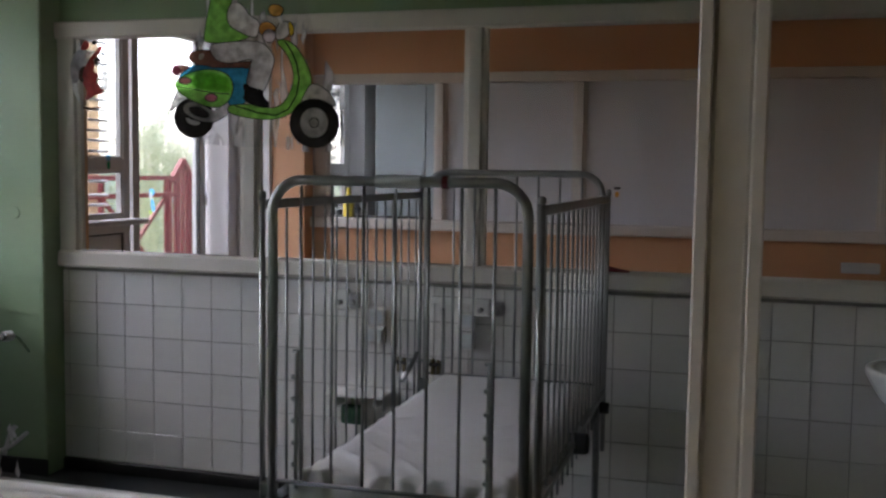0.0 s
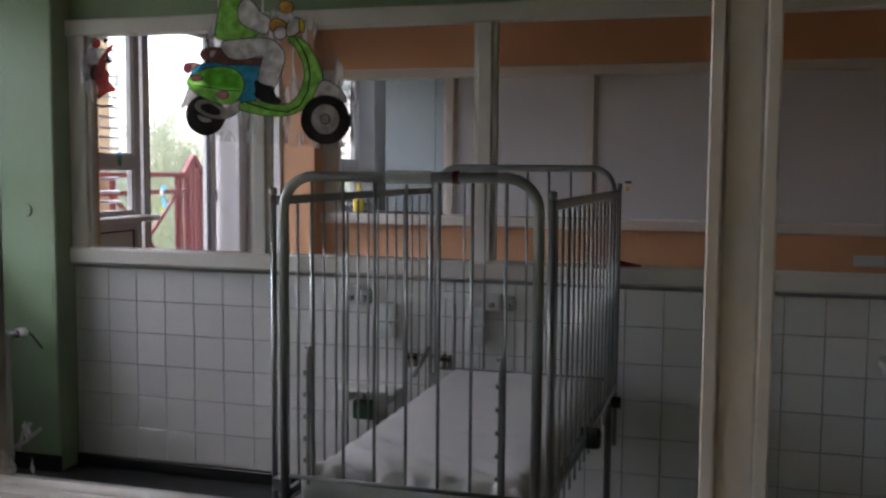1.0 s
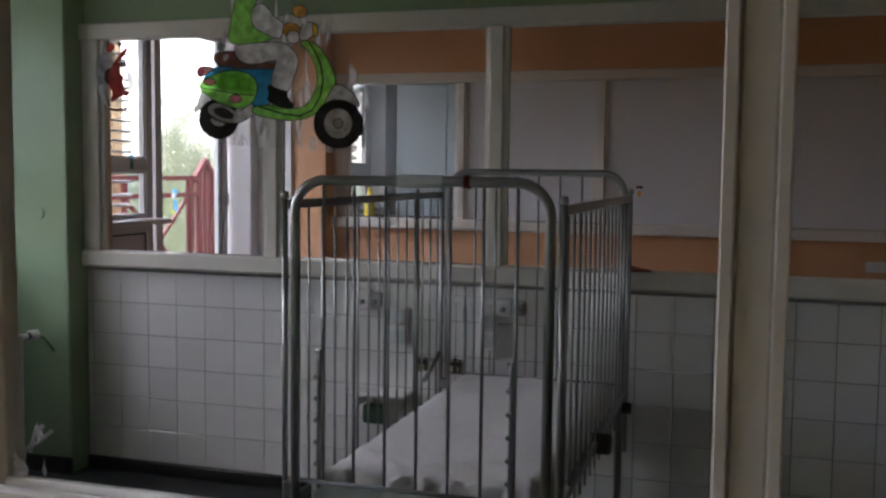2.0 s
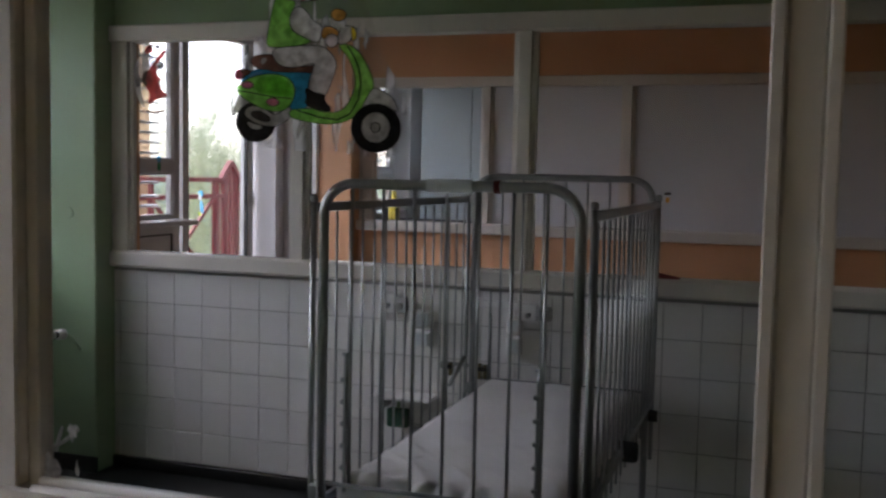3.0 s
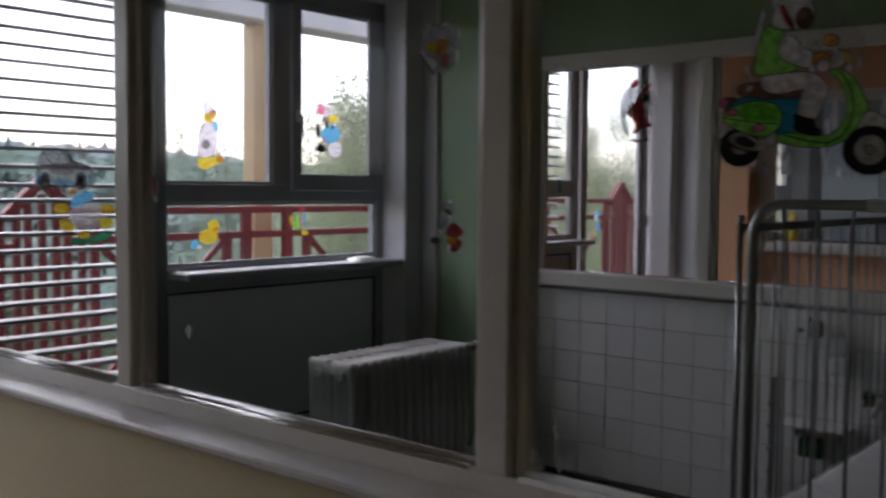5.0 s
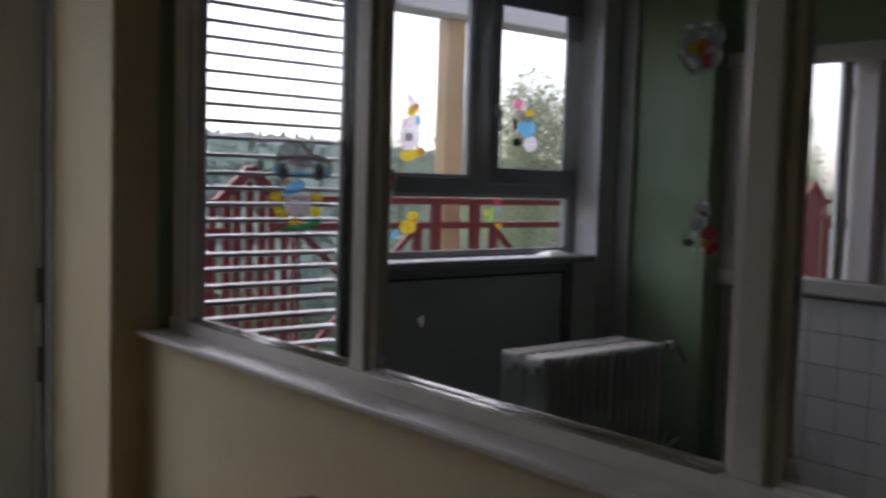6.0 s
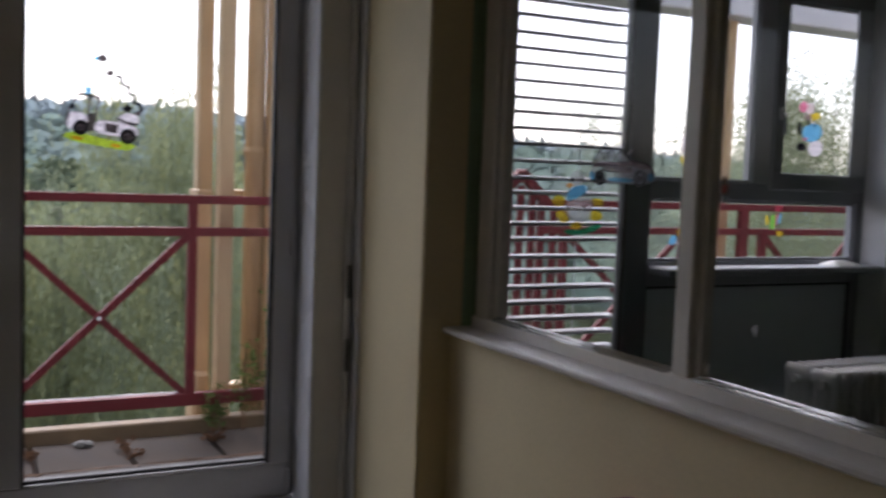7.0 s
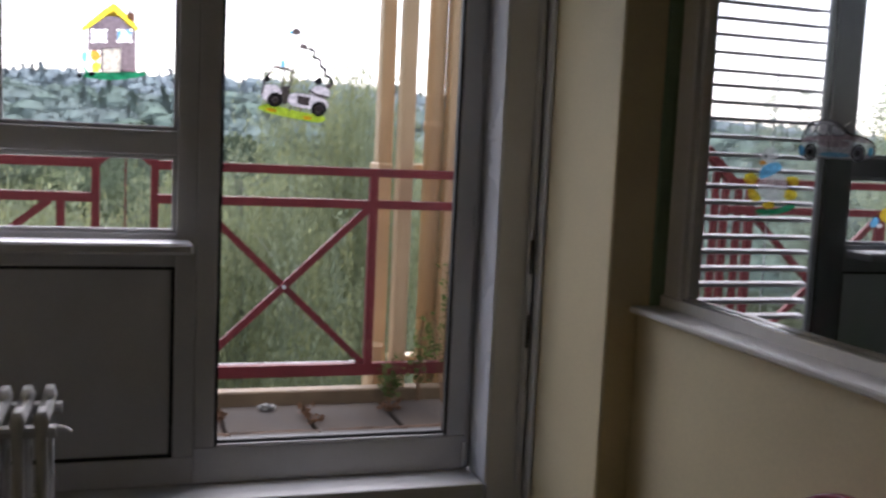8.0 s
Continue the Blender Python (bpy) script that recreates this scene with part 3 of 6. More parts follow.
def gas_outlet(x, z, w, h):
    """A pale wall block with a darker valve body on its side and two round connectors."""
    ob = thing("wall_outlet", (x, 3.98, z), "grey and white gas outlet on the tiled wall", "outlet")
    part("plate", box(x - w / 2, x + w * 0.06, 3.945, 3.99, z - h / 2, z + h / 2, 0.008), M_PLATE, ob)
    part("valve_body", box(x + w * 0.08, x + w / 2, 3.94, 3.99, z - h * 0.42, z + h * 0.36, 0.01), M_FITTING, ob, "grey valve body")
    for u, r in ((x - w * 0.22, 0.011), (x + w * 0.29, 0.015)):
        part("connector", tube([(u, 3.946, z - 0.008), (u, 3.915, z - 0.008), (u, 3.91, z - 0.008)], r, 12, radii=[r, r, r * 0.7]), M_FITTING, ob, "dark round connector")
    return ob


def socket_block(x, z, w, h, label, name):
    """A raised socket housing with a set-in face."""
    ob = thing(name, (x, 3.98, z), label, "outlet")
    part("housing", box(x - w / 2, x + w / 2, 3.948, 3.99, z - h / 2, z + h / 2, 0.007), M_PLATE, ob)
    part("face", box(x - w * 0.36, x + w * 0.36, 3.944, 3.95, z - h * 0.36, z + h * 0.36, 0.002), M_PANEL, ob)
    return ob


gas_outlet(-1.569, 0.90, 0.112, 0.095)
gas_outlet(-0.936, 0.896, 0.13, 0.075)
for x, z, w, h in ((-1.434, 0.835, 0.078, 0.078), (-1.44, 0.752, 0.09, 0.074)):
    socket_block(x, z, w, h, "white socket block on the tiled wall", "wall_socket")
for z, h in ((0.836, 0.069), (0.752, 0.078)):
    socket_block(-1.03, z, 0.066, h, "white switch box on the tiled wall", "switch_box")
trunk = thing("cable_trunking", (-1.1, 3.98, 0.918), "short white cable trunking on the tiled wall", "trunking")
part("cover", box(-1.192, -1.004, 3.972, 3.992, 0.902, 0.934, 0.004), M_PLATE, trunk)
shelf = thing("wall_shelf", (-1.51, 3.95, 0.49), "small white wall shelf fixed to the tiles", "shelf")
part("board", box(-1.65, -1.37, 3.86, 3.992, 0.49, 0.505, 0.004), M_PLATE, shelf)
for x in (-1.6, -1.42):
    part("bracket", box(x - 0.008, x + 0.008, 3.9, 3.992, 0.44, 0.49, 0.002), M_PLATE, shelf)
hook = thing("hand_brush", (-1.54, 3.95, 0.36), "dark green brush hanging under the wall shelf", "brush")
part("handle", tube([(-1.54, 3.955, 0.44), (-1.54, 3.955, 0.492)], 0.008, 8), M_GREEN, hook)
part("head", box(-1.59, -1.49, 3.93, 3.975, 0.355, 0.44, 0.012, None, 2), material("dark_green_plastic", (0.03, 0.10, 0.06), 0.4), hook)
basin = thing("wash_basin", (0.9, 3.75, 0.55), "white ceramic wash basin on the tiled wall", "basin")
bm = bmesh.new()
rings = []
for z, r in ((0.54, 0.35), (0.60, 0.6), (0.68, 0.85), (0.765, 1.0), (0.785, 1.0), (0.785, 0.9), (0.72, 0.75), (0.66, 0.4)):
    ring = []
    for k in range(28):
        a = k * math.tau / 28
        ring.append(bm.verts.new((0.83 + 0.33 * r * math.cos(a), min(3.99, 3.73 + 0.28 * r * math.sin(a)), z)))
    rings.append(ring)
for a, b in zip(rings, rings[1:]):
    for k in range(28):
        bm.faces.new((a[k], a[(k + 1) % 28], b[(k + 1) % 28], b[k]))
bm.faces.new(rings[0][::-1])
bm.faces.new(rings[-1])
part("bowl", bm, M_TILE, basin, smooth=True)
part("tap", tube([(0.87, 3.97, 0.80), (0.87, 3.97, 0.98), (0.87, 3.9, 1.02), (0.87, 3.82, 1.0)], 0.013, 10), M_STEEL, basin, smooth=True)
part("drain_pipe", tube([(0.87, 3.8, 0.55), (0.87, 3.8, 0.42), (0.87, 3.99, 0.4)], 0.018, 10), M_STEEL, basin, smooth=True)
strip = thing("socket_strip", (0.87, 6.97, 0.86), "grey strip of wall sockets on the orange wall", "socket")
part("plate", box(0.75, 0.99, 6.955, 6.99, 0.83, 0.90, 0.005), M_PANEL, strip)
for k in range(3):
    part("socket", round_plate((0.79 + 0.08 * k, 6.957, 0.865), 0.026, -0.004, "y", 16), M_PANEL, strip)
# a round cover plate on the green pier
cover = thing("cover_plate", (-3.2, 3.85, 1.245), "round cover plate painted over on the green pier", "plate")
part("disc", round_plate((-3.2, 3.855, 1.245), 0.03, -0.008, "y"), M_GREEN, cover)
junction = thing("junction_cover", (-3.17, 3.85, 0.86), "square hatch painted over on the green pier", "plate")
part("lid", box(-3.25, -3.066, 3.8512, 3.856, 0.77, 0.95, 0.001), M_GREEN, junction)

# ---- the room behind the far partition ----
cab = thing("tall_cabinet", (-2.6, 9.4, 0), "grey-blue tall cabinet seen through the far glass", "cabinet")
part("body", box(-3.35, -2.3, 9.2, 9.8, 0, 2.4, 0.006), M_CURTAIN, cab)
for k in range(2):
    d = part("door", box(-3.345 + 0.525 * k, -2.83 + 0.525 * k, 9.18, 9.2, 0.08, 2.37, 0.004), M_CURTAIN, cab)
    part("handle", tube([(-2.86 + 0.06 * k, 9.165, 1.1), (-2.86 + 0.06 * k, 9.165, 1.3)], 0.008, 8), M_STEEL, d)
box_low = thing("storage_box", (-3.3, 8.0, 0), "dark grey low cupboard under the far window", "cupboard")
part("body", box(-3.5, -2.4, 8.2, 8.7, 0, 1.02, 0.006), M_PANEL, box_low)
part("top", box(-3.52, -2.38, 8.18, 8.72, 1.02, 1.05, 0.005), M_DARK, box_low)

bottle = thing("spray_bottle", (-3.30, 8.35, 1.05), "yellow plastic bottle standing on the low cupboard", "bottle")
M_BOTTLE = material("yellow_plastic", (0.80, 0.62, 0.06), 0.35, vary=0.08)
part("body", tube([(-3.30, 8.35, 1.05), (-3.30, 8.35, 1.06), (-3.30, 8.35, 1.20), (-3.30, 8.35, 1.245), (-3.30, 8.35, 1.27)], 0.05, 18, radii=[0.045, 0.05, 0.05, 0.03, 0.016]), M_BOTTLE, bottle, smooth=True)
part("cap", tube([(-3.30, 8.35, 1.268), (-3.30, 8.35, 1.31)], 0.02, 14), M_BOTTLE, bottle)
cloth = thing("cloth", (-0.42, 3.965, 1.067), "small crumpled dark red cloth on the window board", "cloth")
bm = bmesh.new()
grid = [[bm.verts.new((-0.455 + 0.095 * i / 8, 3.952 + 0.04 * j / 4, 1.069 + (0.022 * (1 - i / 8) + 0.005 * random.random()) * math.sin(math.pi * (j + 0.4) / 4.8))) for i in range(9)] for j in range(5)]
for j in range(4):
    for i in range(8):
        bm.faces.new((grid[j][i], grid[j][i + 1], grid[j + 1][i + 1], grid[j + 1][i]))
low = bmesh.ops.extrude_face_region(bm, geom=list(bm.faces))
for g in low["geom"]:
    if isinstance(g, bmesh.types.BMVert):
        g.co.z = 1.0675
part("fabric", bm, material("dark_red_cloth", (0.20, 0.02, 0.03), 0.9, vary=0.2, grain=200), cloth)

# ---- paper on the window board, chair by the yellow wall ----
paper = thing("paper_towel", (-3.70, 3.48, 1.095), "crumpled white paper lying on the window board", "paper")
bm = bmesh.new()
pts = []
for j in range(5):
    pts.append([bm.verts.new((-3.77 + 0.11 * i / 5 + 0.006 * random.random(), 3.40 + 0.17 * j / 4, 1.098 + (0.012 * random.random() + 0.012 if 0 < i < 5 and 0 < j < 4 else 0.0))) for i in range(6)])
for j in range(4):
    for i in range(5):
        bm.faces.new((pts[j][i], pts[j][i + 1], pts[j + 1][i + 1], pts[j + 1][i]))
ret = bmesh.ops.extrude_face_region(bm, geom=list(bm.faces))
for g in ret["geom"]:
    if isinstance(g, bmesh.types.BMVert):
        g.co.z = 1.0955
part("sheet", bm, M_PLATE, paper)
# ---- balcony ----
M_KERB = material("weathered_kerb_paint", (0.20, 0.142, 0.080), 0.75, vary=0.18, grain=60, blotch=6, bump=0.2)
setting("balcony_slab", box(-5.42, -4.0, -8, 16, -0.25, 0.105), M_GROUT, "concrete balcony slab", "balcony")
setting("balcony_kerb", box(-5.19, -5.10, -8, 16, 0.1, 0.215, 0.008), M_KERB, "beige-painted balcony edge kerb", "kerb")
setting("balcony_ledge", box(-5.40, -5.192, -8, 16, 0.1, 0.155, 0.006), M_KERB, "beige-painted ledge outside the kerb", "ledge")


def railing(number, c):
    """One bay of the railing: a pointed gate section with slats, cross braces at both sides."""
    x = -5.035
    ob = thing("balcony_railing", (x, c + 0.4, 0.1), "red-painted steel balcony railing with cross braces and a pointed arch", "railing", "balcony railing bays")
    def bar(name, y0, y1, z0, z1, d=0.02):
        part(name, box(x - d, x + d, y0, y1, z0, z1, 0.003), M_RED, ob)
    def slope(name, a, b, w=0.017, d=0.012, dx=0.0):
        p, q = Vector((x + dx, *a)), Vector((x + dx, *b))
        side = (q - p).normalized().cross(Vector((1, 0, 0))) * w
        bm = bmesh.new()
        vs = [bm.verts.new(v + Vector((e, 0, 0))) for e in (-d, d) for v in (p - side, q - side, q + side, p + side)]
        for f in ((0, 1, 2, 3), (7, 6, 5, 4), (0, 4, 5, 1), (1, 5, 6, 2), (2, 6, 7, 3), (3, 7, 4, 0)):
            bm.faces.new([vs[k] for k in f])
        part(name, bm, M_RED, ob)
    pointed = number == 1
    gap = 0.155 if pointed else 0.125
    for z0, z1 in ((1.285, 1.327), (1.13, 1.172)):
        bar("rail", c + gap, c + 2.99 - (0.155 if number == 0 else gap), z0, z1)
    bar("rail", c - 0.155, c + 2.99 - 0.155, 0.305, 0.365, 0.022)
    for d in (-0.14, 0.14) if pointed else (-0.127, 0.127):
        bar("slat", c + d - 0.018, c + d + 0.018, 0.33, 1.34 if pointed else 1.315, 0.018)
    if number % 2:
        for d in (-0.30, -0.225, -0.078, 0.0, 0.078, 0.225):
            bar("slat", c + d - 0.02, c + d + 0.02, 0.33, 1.29 if abs(d) > 0.2 else 1.40 - abs(d) * 0.4, 0.012)
        # light along the rail's far top edge, drawn as a thin white strip
        part("worn_lip", box(x - 0.034, x - 0.024, c + 0.32, c + 1.13, 0.352, 0.369, 0.002), M_PLATE, ob, "pale strip drawn for the light on the lower rail's back edge")
    else:
        # the same added white strip for the lit rail edge
        part("worn_lip", box(x - 0.034, x - 0.024, c + 0.32, c + 1.13, 0.352, 0.369, 0.002), M_PLATE, ob, "pale strip drawn for the light on the lower rail's back edge")
        part("rod", tube([(x, c, 0.33), (x, c, 1.46)], 0.004, 6), M_RED, ob)
    for side in (-1, 1):
        if pointed or number > 1:
            slope("arch", (c + side * 0.20, 1.28), (c, 1.475), 0.026, 0.0235)
        else:
            slope("arch", (c + side * 0.142, 1.296), (c, 1.415), 0.021, 0.0215)
    posts = ((0.30, 1.30, 0.021), (1.19, 1.15, 0.028), (1.342, 1.30, 0.034), (1.678, 1.30, 0.036), (1.85, 1.15, 0.028), (2.69, 1.30, 0.021)) if number == 1 else ((0.274, 1.15, 0.018), (1.152, 1.30, 0.021), (1.70, 1.30, 0.021), (2.716, 1.15, 0.018))
    for d, top, half in posts:
        bar("post", c + d - half, c + d + half, 0.31, top, 0.021)
    for a, b in ((0.32, 1.17), (1.87, 2.67)) if number == 1 else ((0.32, 1.13), (1.72, 2.67)):
        slope("brace", (c + a, 0.36), (c + b, 1.135), dx=0.013)
        slope("brace", (c + a, 1.135), (c + b, 0.36), dx=-0.013)
        part("rivet", tube([(x + 0.02, c + (a + b) / 2, 0.7475), (x + 0.03, c + (a + b) / 2, 0.7475)], 0.01, 10), M_PANEL, ob)
    return ob


for k in range(-2, 4):
    bay = railing(k, -0.56 + 2.99 * k)
    bay.location.z += (0, 0, 0, 0.025, 0.07, 0.07)[k + 2]


def balcony_post():
    ob = thing("balcony_post", (-5.25, 0.75, 0.15), "group of beige-painted timber posts outside the railing", "post", "balcony posts")
    part("post", box(-5.21, -5.12, 0.741, 0.814, 0.15, 4.2, 0.006), M_BEIGE, ob)
    part("post", box(-5.37, -5.28, 0.668, 0.744, 0.40, 4.2, 0.006), M_BEIGE, ob)
    part("post", box(-5.29, -5.20, 1.013, 1.072, 0.15, 4.2, 0.006), M_BEIGE, ob)
    part("spacer_block", box(-5.42, -5.235, 0.660, 0.739, 1.312, 1.35, 0.006), M_BEIGE, ob)
    part("base_block", box(-5.42, -5.235, 0.655, 0.739, -0.2, 0.42, 0.02), M_BEIGE, ob)
    part("cross_beam", box(-5.46, -5.36, 0.83, 1.16, 1.312, 1.35, 0.006), M_BEIGE, ob)
    part("cross_beam", box(-5.46, -5.36, 0.80, 1.16, 0.285, 0.32, 0.006), M_BEIGE, ob)
    return ob


balcony_post()
for k in (-2, -1, 1, 2, 3):
    single = thing("balcony_post", (-5.2, 0.88 + 2.99 * k, 0.15), "beige-painted timber post outside the railing", "post", "balcony posts")
    shift = 0.19 if k == 2 else 0.0
    part("post", box(-5.26, -5.14, 0.935 + shift + 2.99 * k, 1.09 + shift + 2.99 * k, 0.15, 4.2, 0.008), M_BEIGE, single)
pipe = thing("downpipe", (-5.28, 0.96, 0.1), "beige-painted round rainwater downpipe with a collar", "pipe")
part("tube", tube([(-5.30, 0.965, 0.1), (-5.30, 0.965, 4.2)], 0.05, 20), M_BEIGE, pipe, smooth=True)
part("collar", tube([(-5.30, 0.965, 1.53), (-5.30, 0.965, 1.55), (-5.30, 0.965, 1.575)], 0.055, 20, radii=[0.054, 0.058, 0.054]), M_BEIGE, pipe)
setting("balcony_beam", box(-5.24, -5.0, -8, 6.0, 2.52, 2.76, 0.01), M_FRAME, "grey beam along the balcony edge overhead", "beam")
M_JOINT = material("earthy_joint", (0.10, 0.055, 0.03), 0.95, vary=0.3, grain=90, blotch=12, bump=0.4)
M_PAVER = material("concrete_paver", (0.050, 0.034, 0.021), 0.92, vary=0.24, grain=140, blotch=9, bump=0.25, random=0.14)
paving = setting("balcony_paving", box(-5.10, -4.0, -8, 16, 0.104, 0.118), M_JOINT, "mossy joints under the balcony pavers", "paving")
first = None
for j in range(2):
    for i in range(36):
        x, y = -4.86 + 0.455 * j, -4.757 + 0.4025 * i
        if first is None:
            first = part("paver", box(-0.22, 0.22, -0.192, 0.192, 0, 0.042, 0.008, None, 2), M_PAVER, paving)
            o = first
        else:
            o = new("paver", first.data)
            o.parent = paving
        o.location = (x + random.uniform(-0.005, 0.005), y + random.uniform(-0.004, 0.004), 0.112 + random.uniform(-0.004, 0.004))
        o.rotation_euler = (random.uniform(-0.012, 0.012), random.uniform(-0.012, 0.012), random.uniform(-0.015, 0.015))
def leaf_material(name, colour, spread, streak=(1.0, 1.0, 1.0), depth=0.0, hue=0.0, even=False):
    """Leaves that shine and let light through; each differs a little, and whole twigs differ by a drawn-out noise."""
    m = bpy.data.materials.new(name)
    m.use_nodes = True
    n, l = m.node_tree.nodes, m.node_tree.links
    n.remove(n["Principled BSDF"])
    geo, ramp, dif, tra, mix = n.new("ShaderNodeNewGeometry"), n.new("ShaderNodeMix"), n.new("ShaderNodeBsdfDiffuse"), n.new("ShaderNodeBsdfTranslucent"), n.new("ShaderNodeMixShader")
    ramp.data_type = "RGBA"
    l.new(geo.outputs["Random Per Island"], ramp.inputs["Factor"])
    ramp.inputs["A"].default_value = (*[c * (1 - spread) for c in colour], 1)
    ramp.inputs["B"].default_value = (*[c * (1 + spread) for c in colour], 1)
    co, mp, tex, mr, hsv = n.new("ShaderNodeTexCoord"), n.new("ShaderNodeMapping"), n.new("ShaderNodeTexNoise"), n.new("ShaderNodeMapRange"), n.new("ShaderNodeHueSaturation")
    mp.inputs["Scale"].default_value = streak
    l.new(co.outputs["Object"], mp.inputs[0])
    l.new(mp.outputs[0], tex.inputs["Vector"])
    tex.inputs["Scale"].default_value, tex.inputs["Detail"].default_value = 1.0, 3
    mr.inputs["From Min"].default_value, mr.inputs["From Max"].default_value = 0.3, 0.7
    mr.inputs["To Min"].default_value, mr.inputs["To Max"].default_value = 1 - depth, 1 + depth
    l.new(tex.outputs["Fac"], mr.inputs["Value"])
    l.new(mr.outputs[0], hsv.inputs["Value"])
    l.new(ramp.outputs["Result"], hsv.inputs["Color"])
    wide, turn, rich = n.new("ShaderNodeTexNoise"), n.new("ShaderNodeMapRange"), n.new("ShaderNodeMapRange")
    wide.inputs["Scale"].default_value, wide.inputs["Detail"].default_value = 0.55, 2
    l.new(mp.outputs[0], wide.inputs["Vector"])
    for node, low, high in ((turn, 0.5 - hue, 0.5 + hue), (rich, 1 + 8 * hue, 1 - 8 * hue)):
        node.inputs["From Min"].default_value, node.inputs["From Max"].default_value = 0.35, 0.65
        node.inputs["To Min"].default_value, node.inputs["To Max"].default_value = low, high
        l.new(wide.outputs["Fac"], node.inputs["Value"])
    l.new(turn.outputs[0], hsv.inputs["Hue"])
    l.new(rich.outputs[0], hsv.inputs["Saturation"])
    for sh in (dif, tra):
        l.new(hsv.outputs[0], sh.inputs["Color"])
    if even:
        # one fixed normal shades a crown far off as one soft mass, not leaf by leaf
        flat = n.new("ShaderNodeCombineXYZ")
        flat.inputs[0].default_value, flat.inputs[2].default_value = 0.55, 0.83
        l.new(flat.outputs[0], dif.inputs["Normal"])
        l.new(dif.outputs[0], n["Material Output"].inputs["Surface"])
        return m
    mix.inputs[0].default_value = 0.5
    l.new(dif.outputs[0], mix.inputs[1])
    l.new(tra.outputs[0], mix.inputs[2])
    l.new(mix.outputs[0], n["Material Output"].inputs["Surface"])
    return m


# earth and moss swept up over the joint between the two rows of pavers
bm = bmesh.new()
strip = []
for i in range(401):
    y = -2.0 + i * 0.01
    wide = 0.016 + 0.022 * max(0.0, noise.noise((y * 3.1, 0.7, 0)) + 0.35)
    high = 0.1535 + 0.008 * max(0.0, noise.noise((y * 9, 2.0, 0)) + 0.4)
    strip.append([bm.verts.new((-4.632 + wide * u, y, 0.148 + (high - 0.148) * (1 - u * u) + 0.002 * noise.noise((y * 60, u * 3, 1)))) for u in (-1, -0.6, -0.2, 0.2, 0.6, 1)])
for a, b in zip(strip, strip[1:]):
    for k in range(5):
        bm.faces.new((a[k], a[k + 1], b[k + 1], b[k]))
setting("paving_soil", bm, M_JOINT, "brown earth gathered along the paver joint", "soil")

M_LEAF = leaf_material("weed_leaves", (0.13, 0.185, 0.06), 0.3, (8, 8, 8), 0.25)
M_DRY = material("dry_stem", (0.18, 0.10, 0.05), 0.8, vary=0.2)


def weed(x, y, z, height, count, spread, label, leafy=12, mat=None):
    ob = thing("weed", (x, y, z), label, "plant", "weeds in the balcony joints")
    stems, leaves = bmesh.new(), bmesh.new()
    for s in range(count):
        a, r = random.uniform(0, math.tau), random.uniform(0.2, 1) * spread
        top = Vector((x + r * math.cos(a), y + r * math.sin(a), z + height * random.uniform(0.5, 1)))
        mid = Vector((x, y, z)).lerp(top, 0.5) + Vector((0, 0, 0.12 * height))
        tube([(x, y, z), mid, top], 0.0025, 5, stems)
        for k in range(leafy):
            f = random.uniform(0.35, 1)
            p = Vector((x, y, z)).lerp(top, f) + Vector((random.uniform(-1, 1), random.uniform(-1, 1), random.uniform(-0.3, 0.6))) * 0.035
            d = Vector((random.uniform(-1, 1), random.uniform(-1, 1), random.uniform(-0.2, 0.5))).normalized() * random.uniform(0.022, 0.042)
            w = d.cross(Vector((random.random(), random.random(), 1))).normalized() * d.length * 0.36
            up = d.cross(w).normalized() * 0.003
            leaves.faces.new([leaves.verts.new(q) for q in (p, p + d * 0.5 + w - up, p + d, p + d * 0.5 - w - up)])
    part("stems", stems, M_DRY, ob)
    part("leaves", leaves, mat or M_LEAF, ob)
    return ob


M_RUST = leaf_material("dry_leaves", (0.15, 0.085, 0.05), 0.3, (8, 8, 8), 0.2)
weed(-4.99, 0.70, 0.15, 0.25, 12, 0.07, "small bushy green weed growing from a paver joint", 12)
weed(-5.00, 0.98, 0.15, 0.80, 12, 0.13, "tall leafy weed climbing beside the downpipe", 13)
weed(-5.03, 0.86, 0.15, 0.45, 8, 0.08, "leafy weed at the foot of the post", 14)
weed(-4.90, 0.275, 0.145, 0.025, 5, 0.04, "low dry weed in a paver joint", 5, M_RUST)
weed(-4.78, 0.275, 0.145, 0.02, 5, 0.05, "low dry weed in a paver joint", 5, M_RUST)
weed(-4.92, 0.68, 0.145, 0.03, 6, 0.05, "low reddish weed in a paver joint", 6, M_RUST)
weed(-4.88, -0.125, 0.145, 0.025, 5, 0.05, "low dry weed in a paver joint", 5, M_RUST)
stone = thing("stone", (-5.0, 0.10, 0.157), "pale stone lying on the balcony pavers", "stone")
bm = bmesh.new()
bmesh.ops.create_icosphere(bm, subdivisions=3, radius=1)
for v in bm.verts:
    v.co *= 1 + 0.6 * noise.noise(v.co * 1.9) + 0.35 * noise.noise(v.co * 4.1)
    v.co = Vector((-5.0 + v.co.x * 0.028, 0.10 + v.co.y * 0.038, 0.165 + v.co.z * 0.017))
part("rock", bm, material("pale_stone", (0.27, 0.26, 0.235), 0.9, vary=0.2, grain=120, blotch=30, bump=0.3), stone)

# ---- land, woods and trees ----
def hill(x, y):
    """Height of the land: flat below the building, rising to a wooded ridge far off."""
    d = max(0.0, -x - 60)
    t = min(1.0, d / 260)
    t = t * t * (3 - 2 * t)
    rise = 20.5 if y < 100 else max(9.5, 20.5 - 0.05 * (y - 100))
    return -9 + rise * t * (1 + 0.06 * noise.noise((y * 0.012, 0.3, 0)) + 0.05 * noise.noise((y * 0.03, x * 0.01, 5)))


